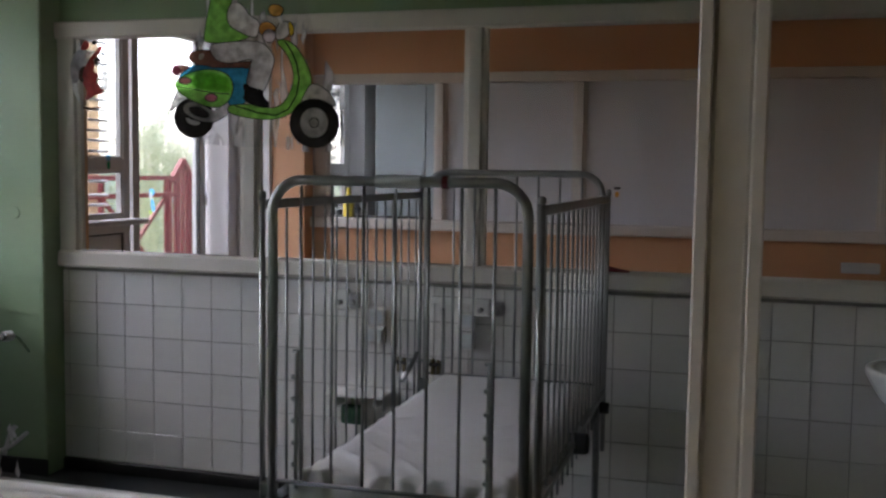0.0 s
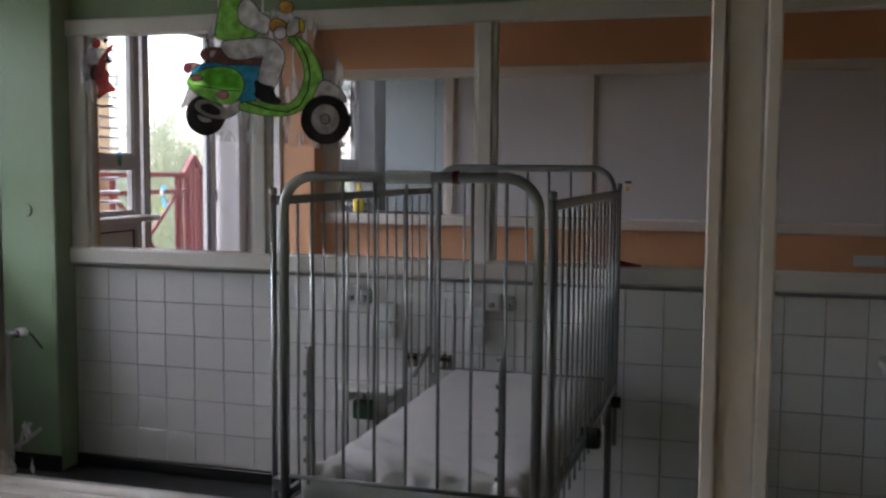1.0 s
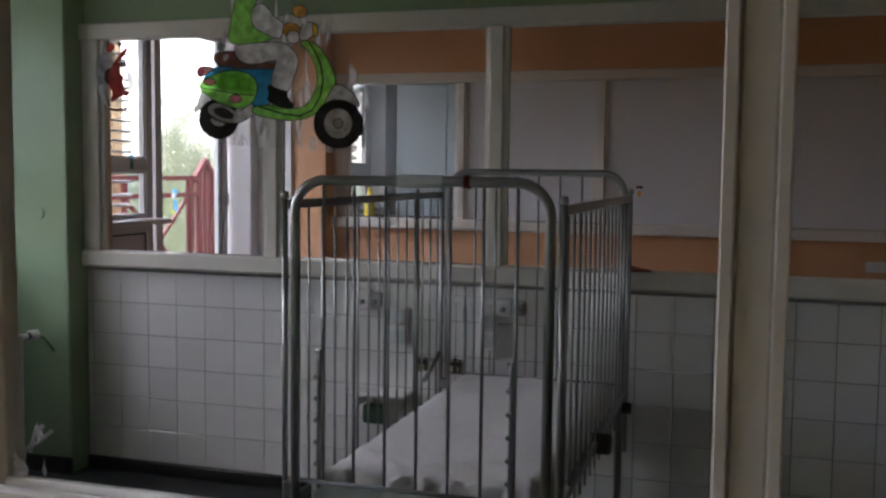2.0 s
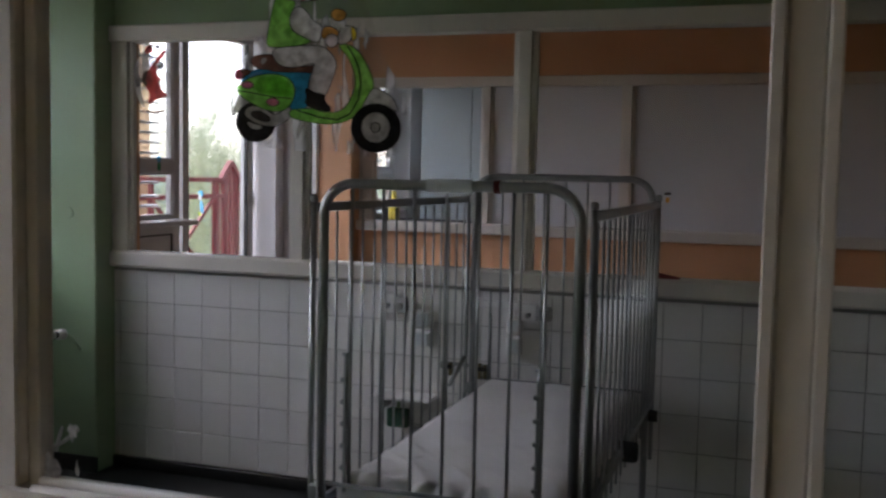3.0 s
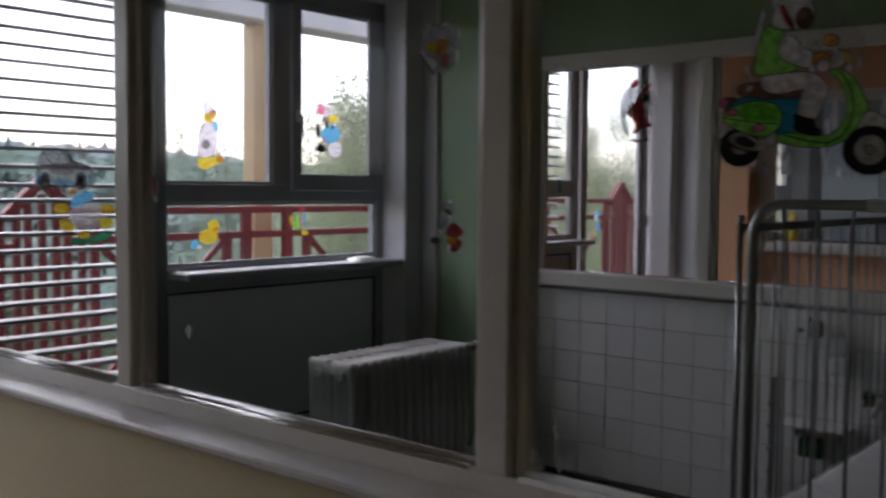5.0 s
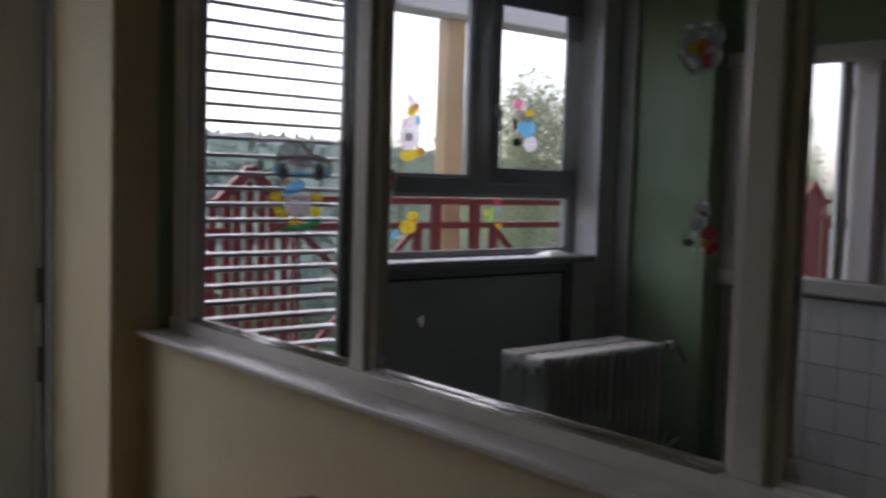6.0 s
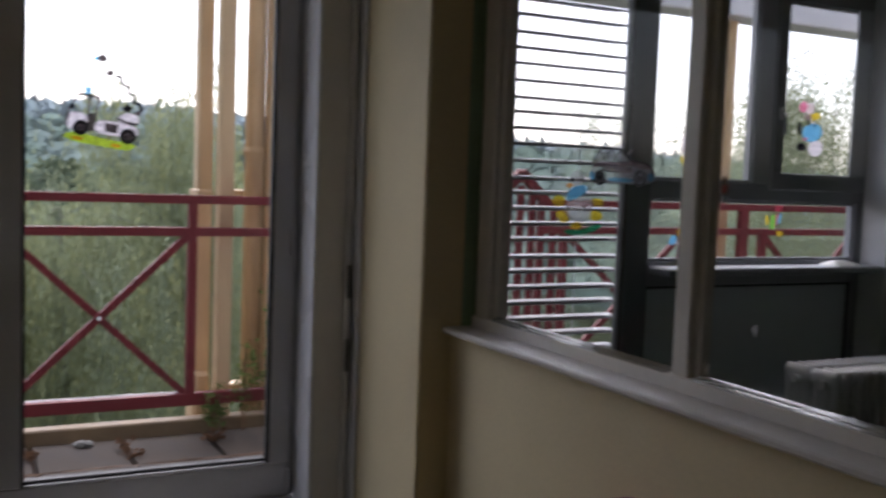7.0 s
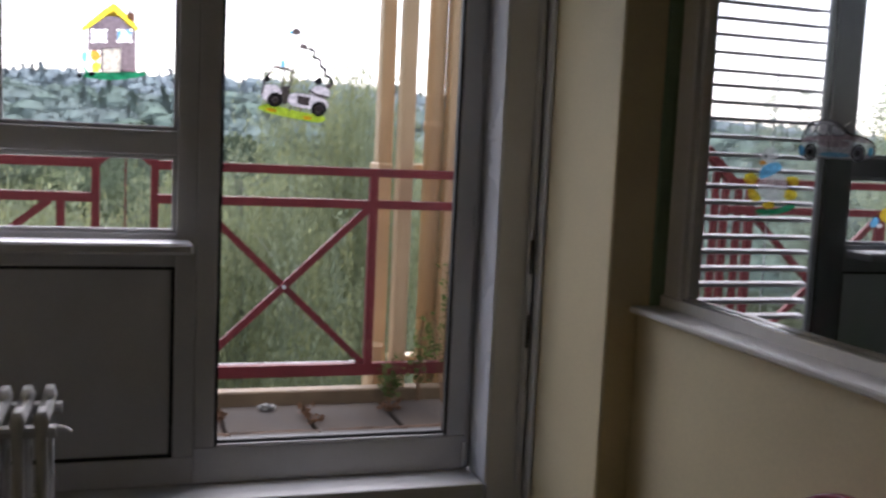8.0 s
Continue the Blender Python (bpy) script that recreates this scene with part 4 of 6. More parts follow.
M_GRASS = material("meadow", (0.075, 0.105, 0.045), 0.95, vary=0.3, grain=1.5, blotch=0.06)
bm = bmesh.new()
grid = []
xs = [300, 60, 0, -10, -30, -60] + [-60 - 20 * k for k in range(1, 16)] + [-450, -700, -1500, -3000]
ys = [-2500, -1200, -700] + [-500 + 40 * k for k in range(33)] + [1100, 1600, 2600]
for x in xs:
    grid.append([bm.verts.new((x, y, hill(x, y))) for y in ys])
for a, b in zip(grid, grid[1:]):
    for k in range(len(ys) - 1):
        bm.faces.new((a[k], a[k + 1], b[k + 1], b[k]))
setting("ground", bm, M_GRASS, "grassy land rising to a wooded ridge", "ground")


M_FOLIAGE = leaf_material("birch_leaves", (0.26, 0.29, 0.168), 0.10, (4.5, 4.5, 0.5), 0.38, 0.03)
# paler copy of the tree green: haze put into the colour
M_HAZEWOODS = leaf_material("hazed_woodland_leaves", (0.25, 0.285, 0.19), 0.08, (0.16, 0.16, 0.16), 0.36, 0.045)
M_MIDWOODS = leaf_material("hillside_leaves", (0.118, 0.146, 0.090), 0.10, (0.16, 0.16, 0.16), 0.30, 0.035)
# haze put into the colour: the farther the woods, the paler and bluer
M_HAZEFOREST = leaf_material("hazed_forest_leaves", (0.40, 0.465, 0.45), 0.04, (0.13, 0.13, 0.13), 0.12, 0.02, True)
M_HAZESLOPE = leaf_material("hazed_slope_leaves", (0.27, 0.335, 0.275), 0.05, (0.13, 0.13, 0.13), 0.18, 0.025, True)
M_BARK = material("birch_bark", (0.22, 0.22, 0.18), 0.9, vary=0.35, grain=25, blotch=6, bump=0.3)


def mesh_of(name, verts, faces, mat, parent=None):
    me = bpy.data.meshes.new(name)
    me.from_pydata(verts, [], faces)
    me.materials.append(mat)
    ob = new(name, me)
    if parent:
        ob.parent = parent
        ob.matrix_parent_inverse = parent.matrix_basis.inverted()
    return ob


def hanging_birch(x, y, top, width, leaves, label, droop=1.0, size=0.06):
    """A tree: tapered trunk, limbs that arch out, and hanging twigs set with small leaves."""
    base = hill(x, y)
    height = top - base
    rng = np.random.default_rng(int(abs(x * 131 + y * 17)) + 5)
    ob = thing("birch_tree", (x, y, base), label, "tree", "trees below the balcony")
    wood = bmesh.new()
    tube([(x, y, base), (x + 0.1, y, base + height * 0.35), (x - 0.05, y + 0.1, base + height * 0.7), (x, y, top - 0.3)], 0.2, 9, wood, radii=[0.20, 0.11, 0.05, 0.012])
    tips = []
    for k in range(34):
        f = 0.3 + 0.68 * (k + rng.random()) / 34
        z = base + height * f
        a = k * 2.4 + rng.random()
        reach = width * (0.35 + 0.65 * math.sin(math.pi * min(1, (f - 0.2) / 0.85)) ** 0.7) * rng.uniform(0.6, 1.05)
        p0 = Vector((x, y, z))
        p1 = p0 + Vector((math.cos(a) * reach * 0.5, math.sin(a) * reach * 0.5, reach * 0.38))
        p2 = p0 + Vector((math.cos(a) * reach, math.sin(a) * reach, reach * 0.28))
        if p2.z > top:
            p2.z = top - 0.2 * rng.random()
        if p1.z > top:
            p1.z = top - 0.1
        tube([p0, p1, p2], 0.03, 5, wood, radii=[0.028 * (1.2 - f), 0.014 * (1.2 - f), 0.004])
        tips.append((p0, p1, p2))
    part("trunk", wood, M_BARK, ob)
    strands = leaves // 26
    limbs = np.array([[tuple(p) for p in tip] for tip in tips])
    pick = limbs[rng.integers(len(tips), size=strands)]
    f = (rng.random(strands) ** 0.8)[:, None] * 2
    start = np.where(f < 1, pick[:, 0] * (1 - f) + pick[:, 1] * f, pick[:, 1] * (2 - f) + pick[:, 2] * (f - 1)) + rng.normal(0, 0.28, (strands, 3))
    lead = rng.integers(0, max(1, strands // 7), size=strands)
    start = np.where((rng.random(strands) < 0.65 * droop)[:, None], start[lead] + rng.normal(0, 0.07, (strands, 3)), start)
    if droop <= 0.7:
        lead = rng.integers(0, max(1, strands // 22), size=strands)
        start = start[lead] + rng.normal(0, 0.26, (strands, 3))
    length = rng.uniform(0.8, 2.9, strands) * droop
    sway = np.stack([rng.normal(0, 0.10, strands), rng.normal(0, 0.10, strands), -np.ones(strands)], 1) * length[:, None]
    step = np.linspace(0, 1, 26)
    c = (start[:, None, :] + sway[:, None, :] * step[None, :, None] + rng.normal(0, 0.045 + 0.10 * (1 - droop), (strands, 26, 3))).reshape(-1, 3)
    n = len(c)
    spread = 0.16 if droop > 0.7 else 0.6
    d = np.stack([rng.normal(0, spread, n), rng.normal(0, spread, n), rng.normal(-1.0, 0.4, n)], 1)
    d *= (size * (1.9 if droop > 0.7 else 0.85) * rng.uniform(0.6, 1.2, n) / np.linalg.norm(d, axis=1))[:, None]
    w = np.cross(d, rng.normal(0, 1, (n, 3)))
    w *= (np.linalg.norm(d, axis=1) * (0.12 if droop > 0.7 else 0.36) / np.linalg.norm(w, axis=1))[:, None]
    verts = np.stack([c, c + d * 0.45 + w, c + d, c + d * 0.45 - w], 1).reshape(-1, 3).tolist()
    faces = np.arange(n * 4).reshape(-1, 4).tolist()
    # loose crowns beyond y 8 take the paler leaves with haze in their colour
    mesh_of("crown", verts, faces, M_FOLIAGE if droop > 0.7 else M_HAZEWOODS if y > 8 else M_MIDWOODS, ob)
    return ob


TREES = [(-15, -1.6, 0.5, 3.0, 0.9), (-17, 2.9, 2.7, 2.3, 1.0), (-15, 1.0, 1.1, 2.4, 1.0), (-19, -6.5, 0.2, 3.4, 0.7), (-22, 5.6, 1.6, 3.4, 0.8),
         (-13, 12.6, 3.3, 1.9, 0.6), (-16.5, 15.2, 3.5, 2.6, 0.6), (-18, 19.5, 4.2, 3.0, 0.45), (-20, 27, 5.0, 3.4, 0.5),
         (-26, -13, 0.6, 4.0, 0.7), (-28, 10, 1.4, 4.0, 0.7), (-30, 0, 0.8, 4.2, 0.7), (-15, 36, 6.0, 3.5, 0.5), (-24, 20, 2.0, 3.6, 0.6), (-22, 34, 4.6, 4.0, 0.5), (-28, 44, 5.5, 4.4, 0.5), (-12.5, 20.5, 2.2, 2.6, 0.6), (-20, 31.5, 3.4, 3.6, 0.5), (-14, 7.0, -0.3, 2.8, 0.7), (-24, 18.1, 3.7, 2.0, 0.5)]
for x, y, top, width, droop in TREES:
    hanging_birch(x, y, top, width, 84000 if x > -18 and y < 13 else 38000 if x > -18 else 34000 if x > -25 else 22000, "hanging birch with fine grey-green leaves" if droop > 0.7 else "loose-crowned tree with fine green leaves", droop)


def far_woods(name, count, near, far, mat, conifers, seed, label, low=-1.0, high=1.0):
    """Trees of the hillside, conifers among round crowns, each a rough clump with an uneven outline."""
    rng = np.random.default_rng(seed)
    quads = []
    turn = np.arange(10) * math.tau / 10
    for k in range(count):
        d = near + (far - near) * rng.random() ** 0.8
        x = -48 - 290 * d
        y = rng.uniform(low, high) * (50 + 0.7 * -x) + 0.4 * -x
        z = hill(x, y)
        conifer = rng.random() < conifers
        h = rng.uniform(5.2, 7.6) * (1.15 if conifer else 1.0)
        r = h * (0.25 if conifer else 0.54)
        n = 380 if d < 0.3 else 160
        u, a = rng.random(n), rng.random(n) * math.tau
        if conifer:
            zz, rr, size = h * (0.1 + 0.9 * u), r * (1.03 - u) * rng.uniform(0.3, 1.1, n), h * 0.07
        else:
            t = np.arccos(1 - 2 * u)
            zz, rr, size = h * (0.58 - 0.42 * np.cos(t)) * rng.uniform(0.9, 1.05, n), r * np.sin(t) * rng.uniform(0.6, 1.1, n), h * 0.062
        c = np.stack([x + rr * np.cos(a), y + rr * np.sin(a), z + zz], 1)
        e1, e2 = rng.normal(0, 0.5, (n, 3)) * size, rng.normal(0, 0.5, (n, 3)) * size
        if conifer:
            e1[:, 2] -= size * 0.4
        quads.append(np.stack([c - e1, c + e2, c + e1, c - e2], 1))
        # the dense inside of the crown: a lumpy closed body
        up = np.linspace(0, 1, 7)
        wide = (1.0 - up) * 0.8 if conifer else np.sin(np.pi * up) * 0.86
        tall = h * (0.08 + 0.86 * up) if conifer else h * (0.58 - 0.38 * np.cos(np.pi * up))
        lump = rng.uniform(0.8, 1.05, (7, 10)) * r * wide[:, None]
        ring = np.stack([x + lump * np.cos(turn), y + lump * np.sin(turn), z + np.repeat(tall[:, None], 10, 1)], 2)
        nxt = np.roll(ring, -1, 1)
        quads.append(np.stack([ring[:-1], nxt[:-1], nxt[1:], ring[1:]], 2).reshape(-1, 4, 3))
    verts = np.concatenate(quads).reshape(-1, 3)
    ob = mesh_of(name, verts.tolist(), np.arange(len(verts)).reshape(-1, 4).tolist(), mat)
    return tagged(ob, label, "woods", "", "stuff")


# the haze over far slopes and valley lies in their leaf colours
far_woods("far_woods", 1300, 0.58, 1.0, M_HAZEFOREST, 0.25, 11, "mixed forest covering the far hillside, haze put into its colour")
far_woods("slope_woods", 900, 0.26, 0.60, M_HAZESLOPE, 0.12, 13, "mixed woodland half-way up the hillside")
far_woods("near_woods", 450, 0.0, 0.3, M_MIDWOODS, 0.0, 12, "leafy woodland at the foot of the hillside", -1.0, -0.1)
far_woods("valley_woods", 500, 0.0, 0.3, M_HAZESLOPE, 0.05, 14, "woodland in the valley, haze put into its paler colour", -0.1, 1.0)

# ---- tiles ----
tiled = bpy.data.objects["wall_lower_2"]
first = None
for row in range(6):
    for col in range(27):
        x, z = -2.861 - TILE + TILE * (col + 0.5), 0.0575 + TILE * (row + 0.5)
        if first is None:
            first = part("tile", box(-0.0747, 0.0747, -0.006, 0.004, -0.0747, 0.0747, 0.0016), M_TILE, tiled)
            o = first
        else:
            o = new("tile", first.data)
            o.parent = tiled
        o.location = (x, 3.999 + random.uniform(-0.0002, 0.0002), z)
        o.rotation_euler = (random.uniform(-0.0012, 0.0012), 0, random.uniform(-0.0012, 0.0012))
for row in range(6):
    o = new("half_tile", first.data)
    o.parent = tiled
    o.scale = (0.2, 1, 1)
    o.location = (-3.031, 3.999, 0.0575 + TILE * (row + 0.5))
# ---- stickers on the glass ----
def film(name, colour, clear=0.25, glow=0.72):
    """Coloured window paint: part of the light goes straight through and is tinted, the rest meets a glossy skin."""
    m = bpy.data.materials.new(name)
    m.use_nodes = True
    n, l = m.node_tree.nodes, m.node_tree.links
    b = n["Principled BSDF"]
    tex, ramp, tra, mix = n.new("ShaderNodeTexNoise"), n.new("ShaderNodeMix"), n.new("ShaderNodeBsdfTransparent"), n.new("ShaderNodeMixShader")
    co = n.new("ShaderNodeTexCoord")
    l.new(co.outputs["Object"], tex.inputs["Vector"])
    tex.inputs["Scale"].default_value, tex.inputs["Detail"].default_value = 85, 5
    ramp.data_type = "RGBA"
    spread = n.new("ShaderNodeMapRange")
    spread.inputs["From Min"].default_value, spread.inputs["From Max"].default_value = 0.36, 0.64
    l.new(tex.outputs["Fac"], spread.inputs["Value"])
    l.new(spread.outputs[0], ramp.inputs["Factor"])
    ramp.inputs["A"].default_value = (*[c * 0.66 for c in colour], 1)
    ramp.inputs["B"].default_value = (*[min(1, c * 1.25) for c in colour], 1)
    b.inputs["Roughness"].default_value = 0.14
    bump = n.new("ShaderNodeBump")
    bump.inputs["Strength"].default_value, bump.inputs["Distance"].default_value = 0.6, 0.004
    l.new(tex.outputs["Fac"], bump.inputs["Height"])
    l.new(bump.outputs[0], b.inputs["Normal"])
    l.new(ramp.outputs["Result"], b.inputs["Base Color"])
    lit, skin = n.new("ShaderNodeBsdfTranslucent"), n.new("ShaderNodeMixShader")
    l.new(ramp.outputs["Result"], lit.inputs["Color"])
    l.new(b.outputs[0], skin.inputs[1])
    l.new(lit.outputs[0], skin.inputs[2])
    skin.inputs[0].default_value = glow
    tra.inputs["Color"].default_value = (*[c + (1 - c) * max(0, 3 * clear - 1.8) for c in colour], 1)
    mix.inputs[0].default_value = clear
    l.new(skin.outputs[0], mix.inputs[1])
    l.new(tra.outputs[0], mix.inputs[2])
    l.new(mix.outputs[0], n["Material Output"].inputs["Surface"])
    return m


COLOURS = {"green": (0.24, 0.72, 0.09), "blue": (0.02, 0.22, 0.42), "grey": (0.38, 0.37, 0.37), "white": (0.78, 0.78, 0.78), "black": (0.015, 0.015, 0.018),
           "red": (0.45, 0.07, 0.05), "yellow": (0.78, 0.60, 0.05), "orange": (0.72, 0.30, 0.05), "pink": (0.75, 0.12, 0.18), "brown": (0.16, 0.08, 0.06),
           "sky": (0.15, 0.48, 0.78), "lime": (0.50, 0.68, 0.06), "lilac": (0.62, 0.60, 0.68), "stone": (0.10, 0.085, 0.085), "pinkish": (0.80, 0.66, 0.70), "emerald": (0.03, 0.36, 0.17), "pale": (0.66, 0.65, 0.72),
           "leaf": (0.22, 0.72, 0.07), "pale_grey": (0.60, 0.58, 0.58), "haze": (0.60, 0.59, 0.64), "rose": (0.45, 0.34, 0.36), "cream": (0.85, 0.80, 0.70), "mauve": (0.155, 0.125, 0.145)}
VIVID = {"green": (0.34, 0.90, 0.15), "blue": (0.04, 0.38, 0.66), "grey": (0.66, 0.65, 0.64), "pale_grey": (0.82, 0.80, 0.80), "white": (0.9, 0.9, 0.9), "pink": (0.97, 0.24, 0.40), "orange": (0.85, 0.42, 0.10), "brown": (0.24, 0.12, 0.09), "red": (0.40, 0.055, 0.055), "lilac": (0.80, 0.76, 0.86)}
SKIN = {c: film("film_" + c, VIVID.get(c, v), 0.03 if c == "black" else 0.15, 0.55) for c, v in COLOURS.items()}
SHEER = {c: film("sheer_film_" + c, v, 0.05 if c == "black" else 0.56) for c, v in COLOURS.items()}


def crumpled_film(name):
    """Clear plastic film: see-through, faintly glossy, with upright creases that scatter light."""
    m = glass_material(name, (0.96, 0.96, 0.96), 0.12)
    n, l = m.node_tree.nodes, m.node_tree.links
    co, mp, fine, crease, bump = n.new("ShaderNodeTexCoord"), n.new("ShaderNodeMapping"), n.new("ShaderNodeTexNoise"), n.new("ShaderNodeMapRange"), n.new("ShaderNodeBump")
    mp.inputs["Scale"].default_value = (1.0, 1.0, 0.22)
    fine.inputs["Scale"].default_value, fine.inputs["Detail"].default_value, fine.inputs["Distortion"].default_value = 75, 3, 0.6
    bump.inputs["Strength"].default_value, bump.inputs["Distance"].default_value = 0.7, 0.006
    crease.inputs["From Min"].default_value, crease.inputs["From Max"].default_value = 0.51, 0.62
    crease.inputs["To Min"].default_value, crease.inputs["To Max"].default_value = 0.05, 0.8
    l.new(co.outputs["Object"], mp.inputs[0])
    l.new(mp.outputs[0], fine.inputs["Vector"])
    l.new(fine.outputs["Fac"], bump.inputs["Height"])
    l.new(fine.outputs["Fac"], crease.inputs["Value"])
    l.new(bump.outputs[0], n["Glossy BSDF"].inputs["Normal"])
    soft, mix = n.new("ShaderNodeBsdfTranslucent"), n.new("ShaderNodeMixShader")
    soft.inputs["Color"].default_value = (0.95, 0.95, 0.95, 1)
    l.new(crease.outputs[0], mix.inputs[0])
    l.new(n["Mix Shader"].outputs[0], mix.inputs[1])
    l.new(soft.outputs[0], mix.inputs[2])
    l.new(mix.outputs[0], n["Material Output"].inputs["Surface"])
    return m


GHOST = {c: film("faint_film_" + c, v, 0.62, 0.5) for c, v in (("pale", (0.88, 0.88, 0.93)), ("rose", (0.62, 0.50, 0.52)), ("sky", (0.25, 0.60, 0.88)))}
F_CLEAR = crumpled_film("clear_sticker_film")


def oval(cx, cy, rx, ry, turn=0.0, n=20):
    c, s = math.cos(radians(turn)), math.sin(radians(turn))
    return [(cx + rx * math.cos(k * math.tau / n) * c - ry * math.sin(k * math.tau / n) * s, cy + rx * math.cos(k * math.tau / n) * s + ry * math.sin(k * math.tau / n) * c) for k in range(n)]


def smooth(points, rounds=2):
    """Cut the corners of an outline, so that it runs in soft curves."""
    for _ in range(rounds):
        out = []
        for p, q in zip(points, points[1:] + points[:1]):
            out += [(p[0] * 0.75 + q[0] * 0.25, p[1] * 0.75 + q[1] * 0.25), (p[0] * 0.25 + q[0] * 0.75, p[1] * 0.25 + q[1] * 0.75)]
        points = out
    return points


def band(points, w):
    """A strip of width w along points."""
    left, right = [], []
    for i, p in enumerate(points):
        a, b = Vector(points[max(0, i - 1)]), Vector(points[min(len(points) - 1, i + 1)])
        d = (b - a).normalized() * w / 2
        left.append((p[0] - d.y, p[1] + d.x))
        right.append((p[0] + d.y, p[1] - d.x))
    return left + right[::-1]


def sticker(plane, at, origin, scale, label, edge=2.4, lean=0.0):
    """A flat window picture of thin painted film. plane: 'y' (on a partition) or 'x' (on the facade); at: the glass face; origin: where (0, 0)
    of the drawing lies; scale: metres for a unit across and down; lean: metres that it rises for a unit across. Returns add(), which lays one
    more shape over the others: part name, material, outline, outlined in black or not."""
    u0, v0 = origin
    su, sv = scale
    place = (u0, at, v0) if plane == "y" else (at, u0, v0)
    ob = thing("window_sticker", place, label, "sticker", "stickers on the glass")
    away = -1 if plane == "y" else 1
    level = [0.0006]

    def spot(a, b, w):
        u, v = u0 + su * a, v0 - sv * b + lean * a
        return (u, w, v) if plane == "y" else (w, u, v)

    def add(name, mat, pts, lined=False):
        depth = level[0]
        if lined:
            n = len(pts)
            area = sum(pts[i][0] * pts[(i + 1) % n][1] - pts[(i + 1) % n][0] * pts[i][1] for i in range(n))
            ring = []
            for i in range(n):
                p, q = Vector(pts[i - 1]), Vector(pts[(i + 1) % n])
                d = (q - p).normalized() * (edge if area > 0 else -edge) / 2
                ring.append((pts[i][0] + d.y, pts[i][1] - d.x))
            bm = bmesh.new()
            rows = []
            for loop in (pts, ring):
                for w in (at + away * depth, at + away * (depth + 0.0004)):
                    rows.append([bm.verts.new(spot(a, b, w)) for a, b in loop])
            for p, q in ((0, 2), (3, 1), (2, 3), (1, 0)):
                for i in range(n):
                    j = (i + 1) % n
                    bm.faces.new((rows[p][i], rows[p][j], rows[q][j], rows[q][i]))
            part("outline", bm, SKIN["black"], ob)
        flat = bmesh.new()
        flat.faces.new([flat.verts.new(spot(a, b, at + away * (depth + 0.0004))) for a, b in pts])
        part(name, flat, mat, ob)
        level[0] += 0.0005
    return add


G1 = 1.0815
add = sticker("y", G1, (-0.5557, 1.5708), (0.000761, 0.000682), "large green and blue scooter window picture stuck on the glass", 3.0, -0.000015)
add("film", F_CLEAR, smooth([(-98, -70), (-85, -140), (-65, -215), (30, -215), (90, -130), (115, -40), (155, 20), (162, 105), (140, 132), (75, 132), (30, 122), (10, 128), (-100, 122), (-150, 110), (-158, 50), (-150, -25)]))
add("mudguard", SKIN["grey"], smooth([(-137, 22), (-148, 50), (-154, 67), (-142, 56), (-124, 50), (-114, 35)], 1), True)
add("tyre", SKIN["black"], oval(-108, 76, 37, 37, 0, 28))
add("swing_arm", SKIN["grey"], smooth([(-128, 56), (-118, 47), (-95, 49), (-75, 64), (-60, 58), (-45, 42), (-38, 54), (-48, 70), (-68, 82), (-90, 83), (-110, 77), (-126, 66)]), True)
add("swing_arm", SKIN["stone"], smooth([(-118, 58), (-98, 56), (-80, 68), (-84, 76), (-108, 70)]), True)
add("rim", SKIN["white"], smooth([(-123, 74), (-110, 80), (-94, 83), (-98, 89), (-112, 89), (-120, 83)]))
add("saddle", SKIN["brown"], smooth([(-115, -36), (-108, -44), (-70, -46), (-65, -30), (-45, -22), (0, -26), (10, -22), (0, -13), (-70, -13), (-104, -22), (-114, -29)]), True)
add("saddle_shine", SKIN["grey"], smooth([(-97, -39), (-86, -41), (-89, -29), (-97, -28)]))
add("body_panel", SKIN["blue"], smooth([(-136, 10), (-125, -7), (-108, -18), (-85, -18), (-68, -13), (-3, -14), (0, -4), (-10, 12), (-8, 28), (-12, 45), (-22, 52), (-40, 54), (-46, 42), (-33, 22), (-40, 0), (-62, -10), (-90, -8), (-115, 0)], 1), True)
add("body_shine", SKIN["sky"], smooth([(-120, -6), (-106, -15), (-90, -16), (-98, -9), (-114, -2)]))
add("tail_lamp_holder", SKIN["brown"], smooth([(-140, -18), (-120, -18), (-112, -14), (-128, -6), (-138, 2), (-145, -8)]), True)
add("tail_lamp", SKIN["pink"], oval(-137, -9, 7.5, 8))
add("floor_board", SKIN["green"], smooth([(-42, 53), (-18, 51), (10, 51), (30, 58), (48, 54), (62, 40), (74, 10), (71, -18), (58, -44), (42, -60), (52, -64), (73, -56), (90, -30), (101, -5), (103, 12), (92, 36), (78, 56), (60, 70), (30, 77), (-8, 74), (-43, 66)]), True)
add("seam", SKIN["black"], band([(-30, 53), (10, 65), (42, 69), (64, 58), (78, 32), (82, 5), (78, -22), (68, -45), (58, -60)], 2.6))
add("side_panel", SKIN["green"], smooth([(-139, 15), (-125, 2), (-100, -8), (-70, -11), (-44, -4), (-33, 12), (-34, 30), (-42, 46), (-58, 57), (-82, 55), (-112, 42), (-133, 28)]), True)
add("panel_shade", SKIN["leaf"], smooth([(-98, -4), (-70, -7), (-46, 0), (-37, 16), (-38, 30), (-70, 28), (-104, 22), (-108, 8)]))
add("seam", SKIN["black"], band([(-136, 20), (-110, 24), (-70, 31), (-38, 33)], 1.8))
add("lamp", SKIN["pink"], oval(-118, 10, 10.5, 5.5), True)
add("lamp", SKIN["pink"], oval(-71, 40, 10.5, 6.5), True)
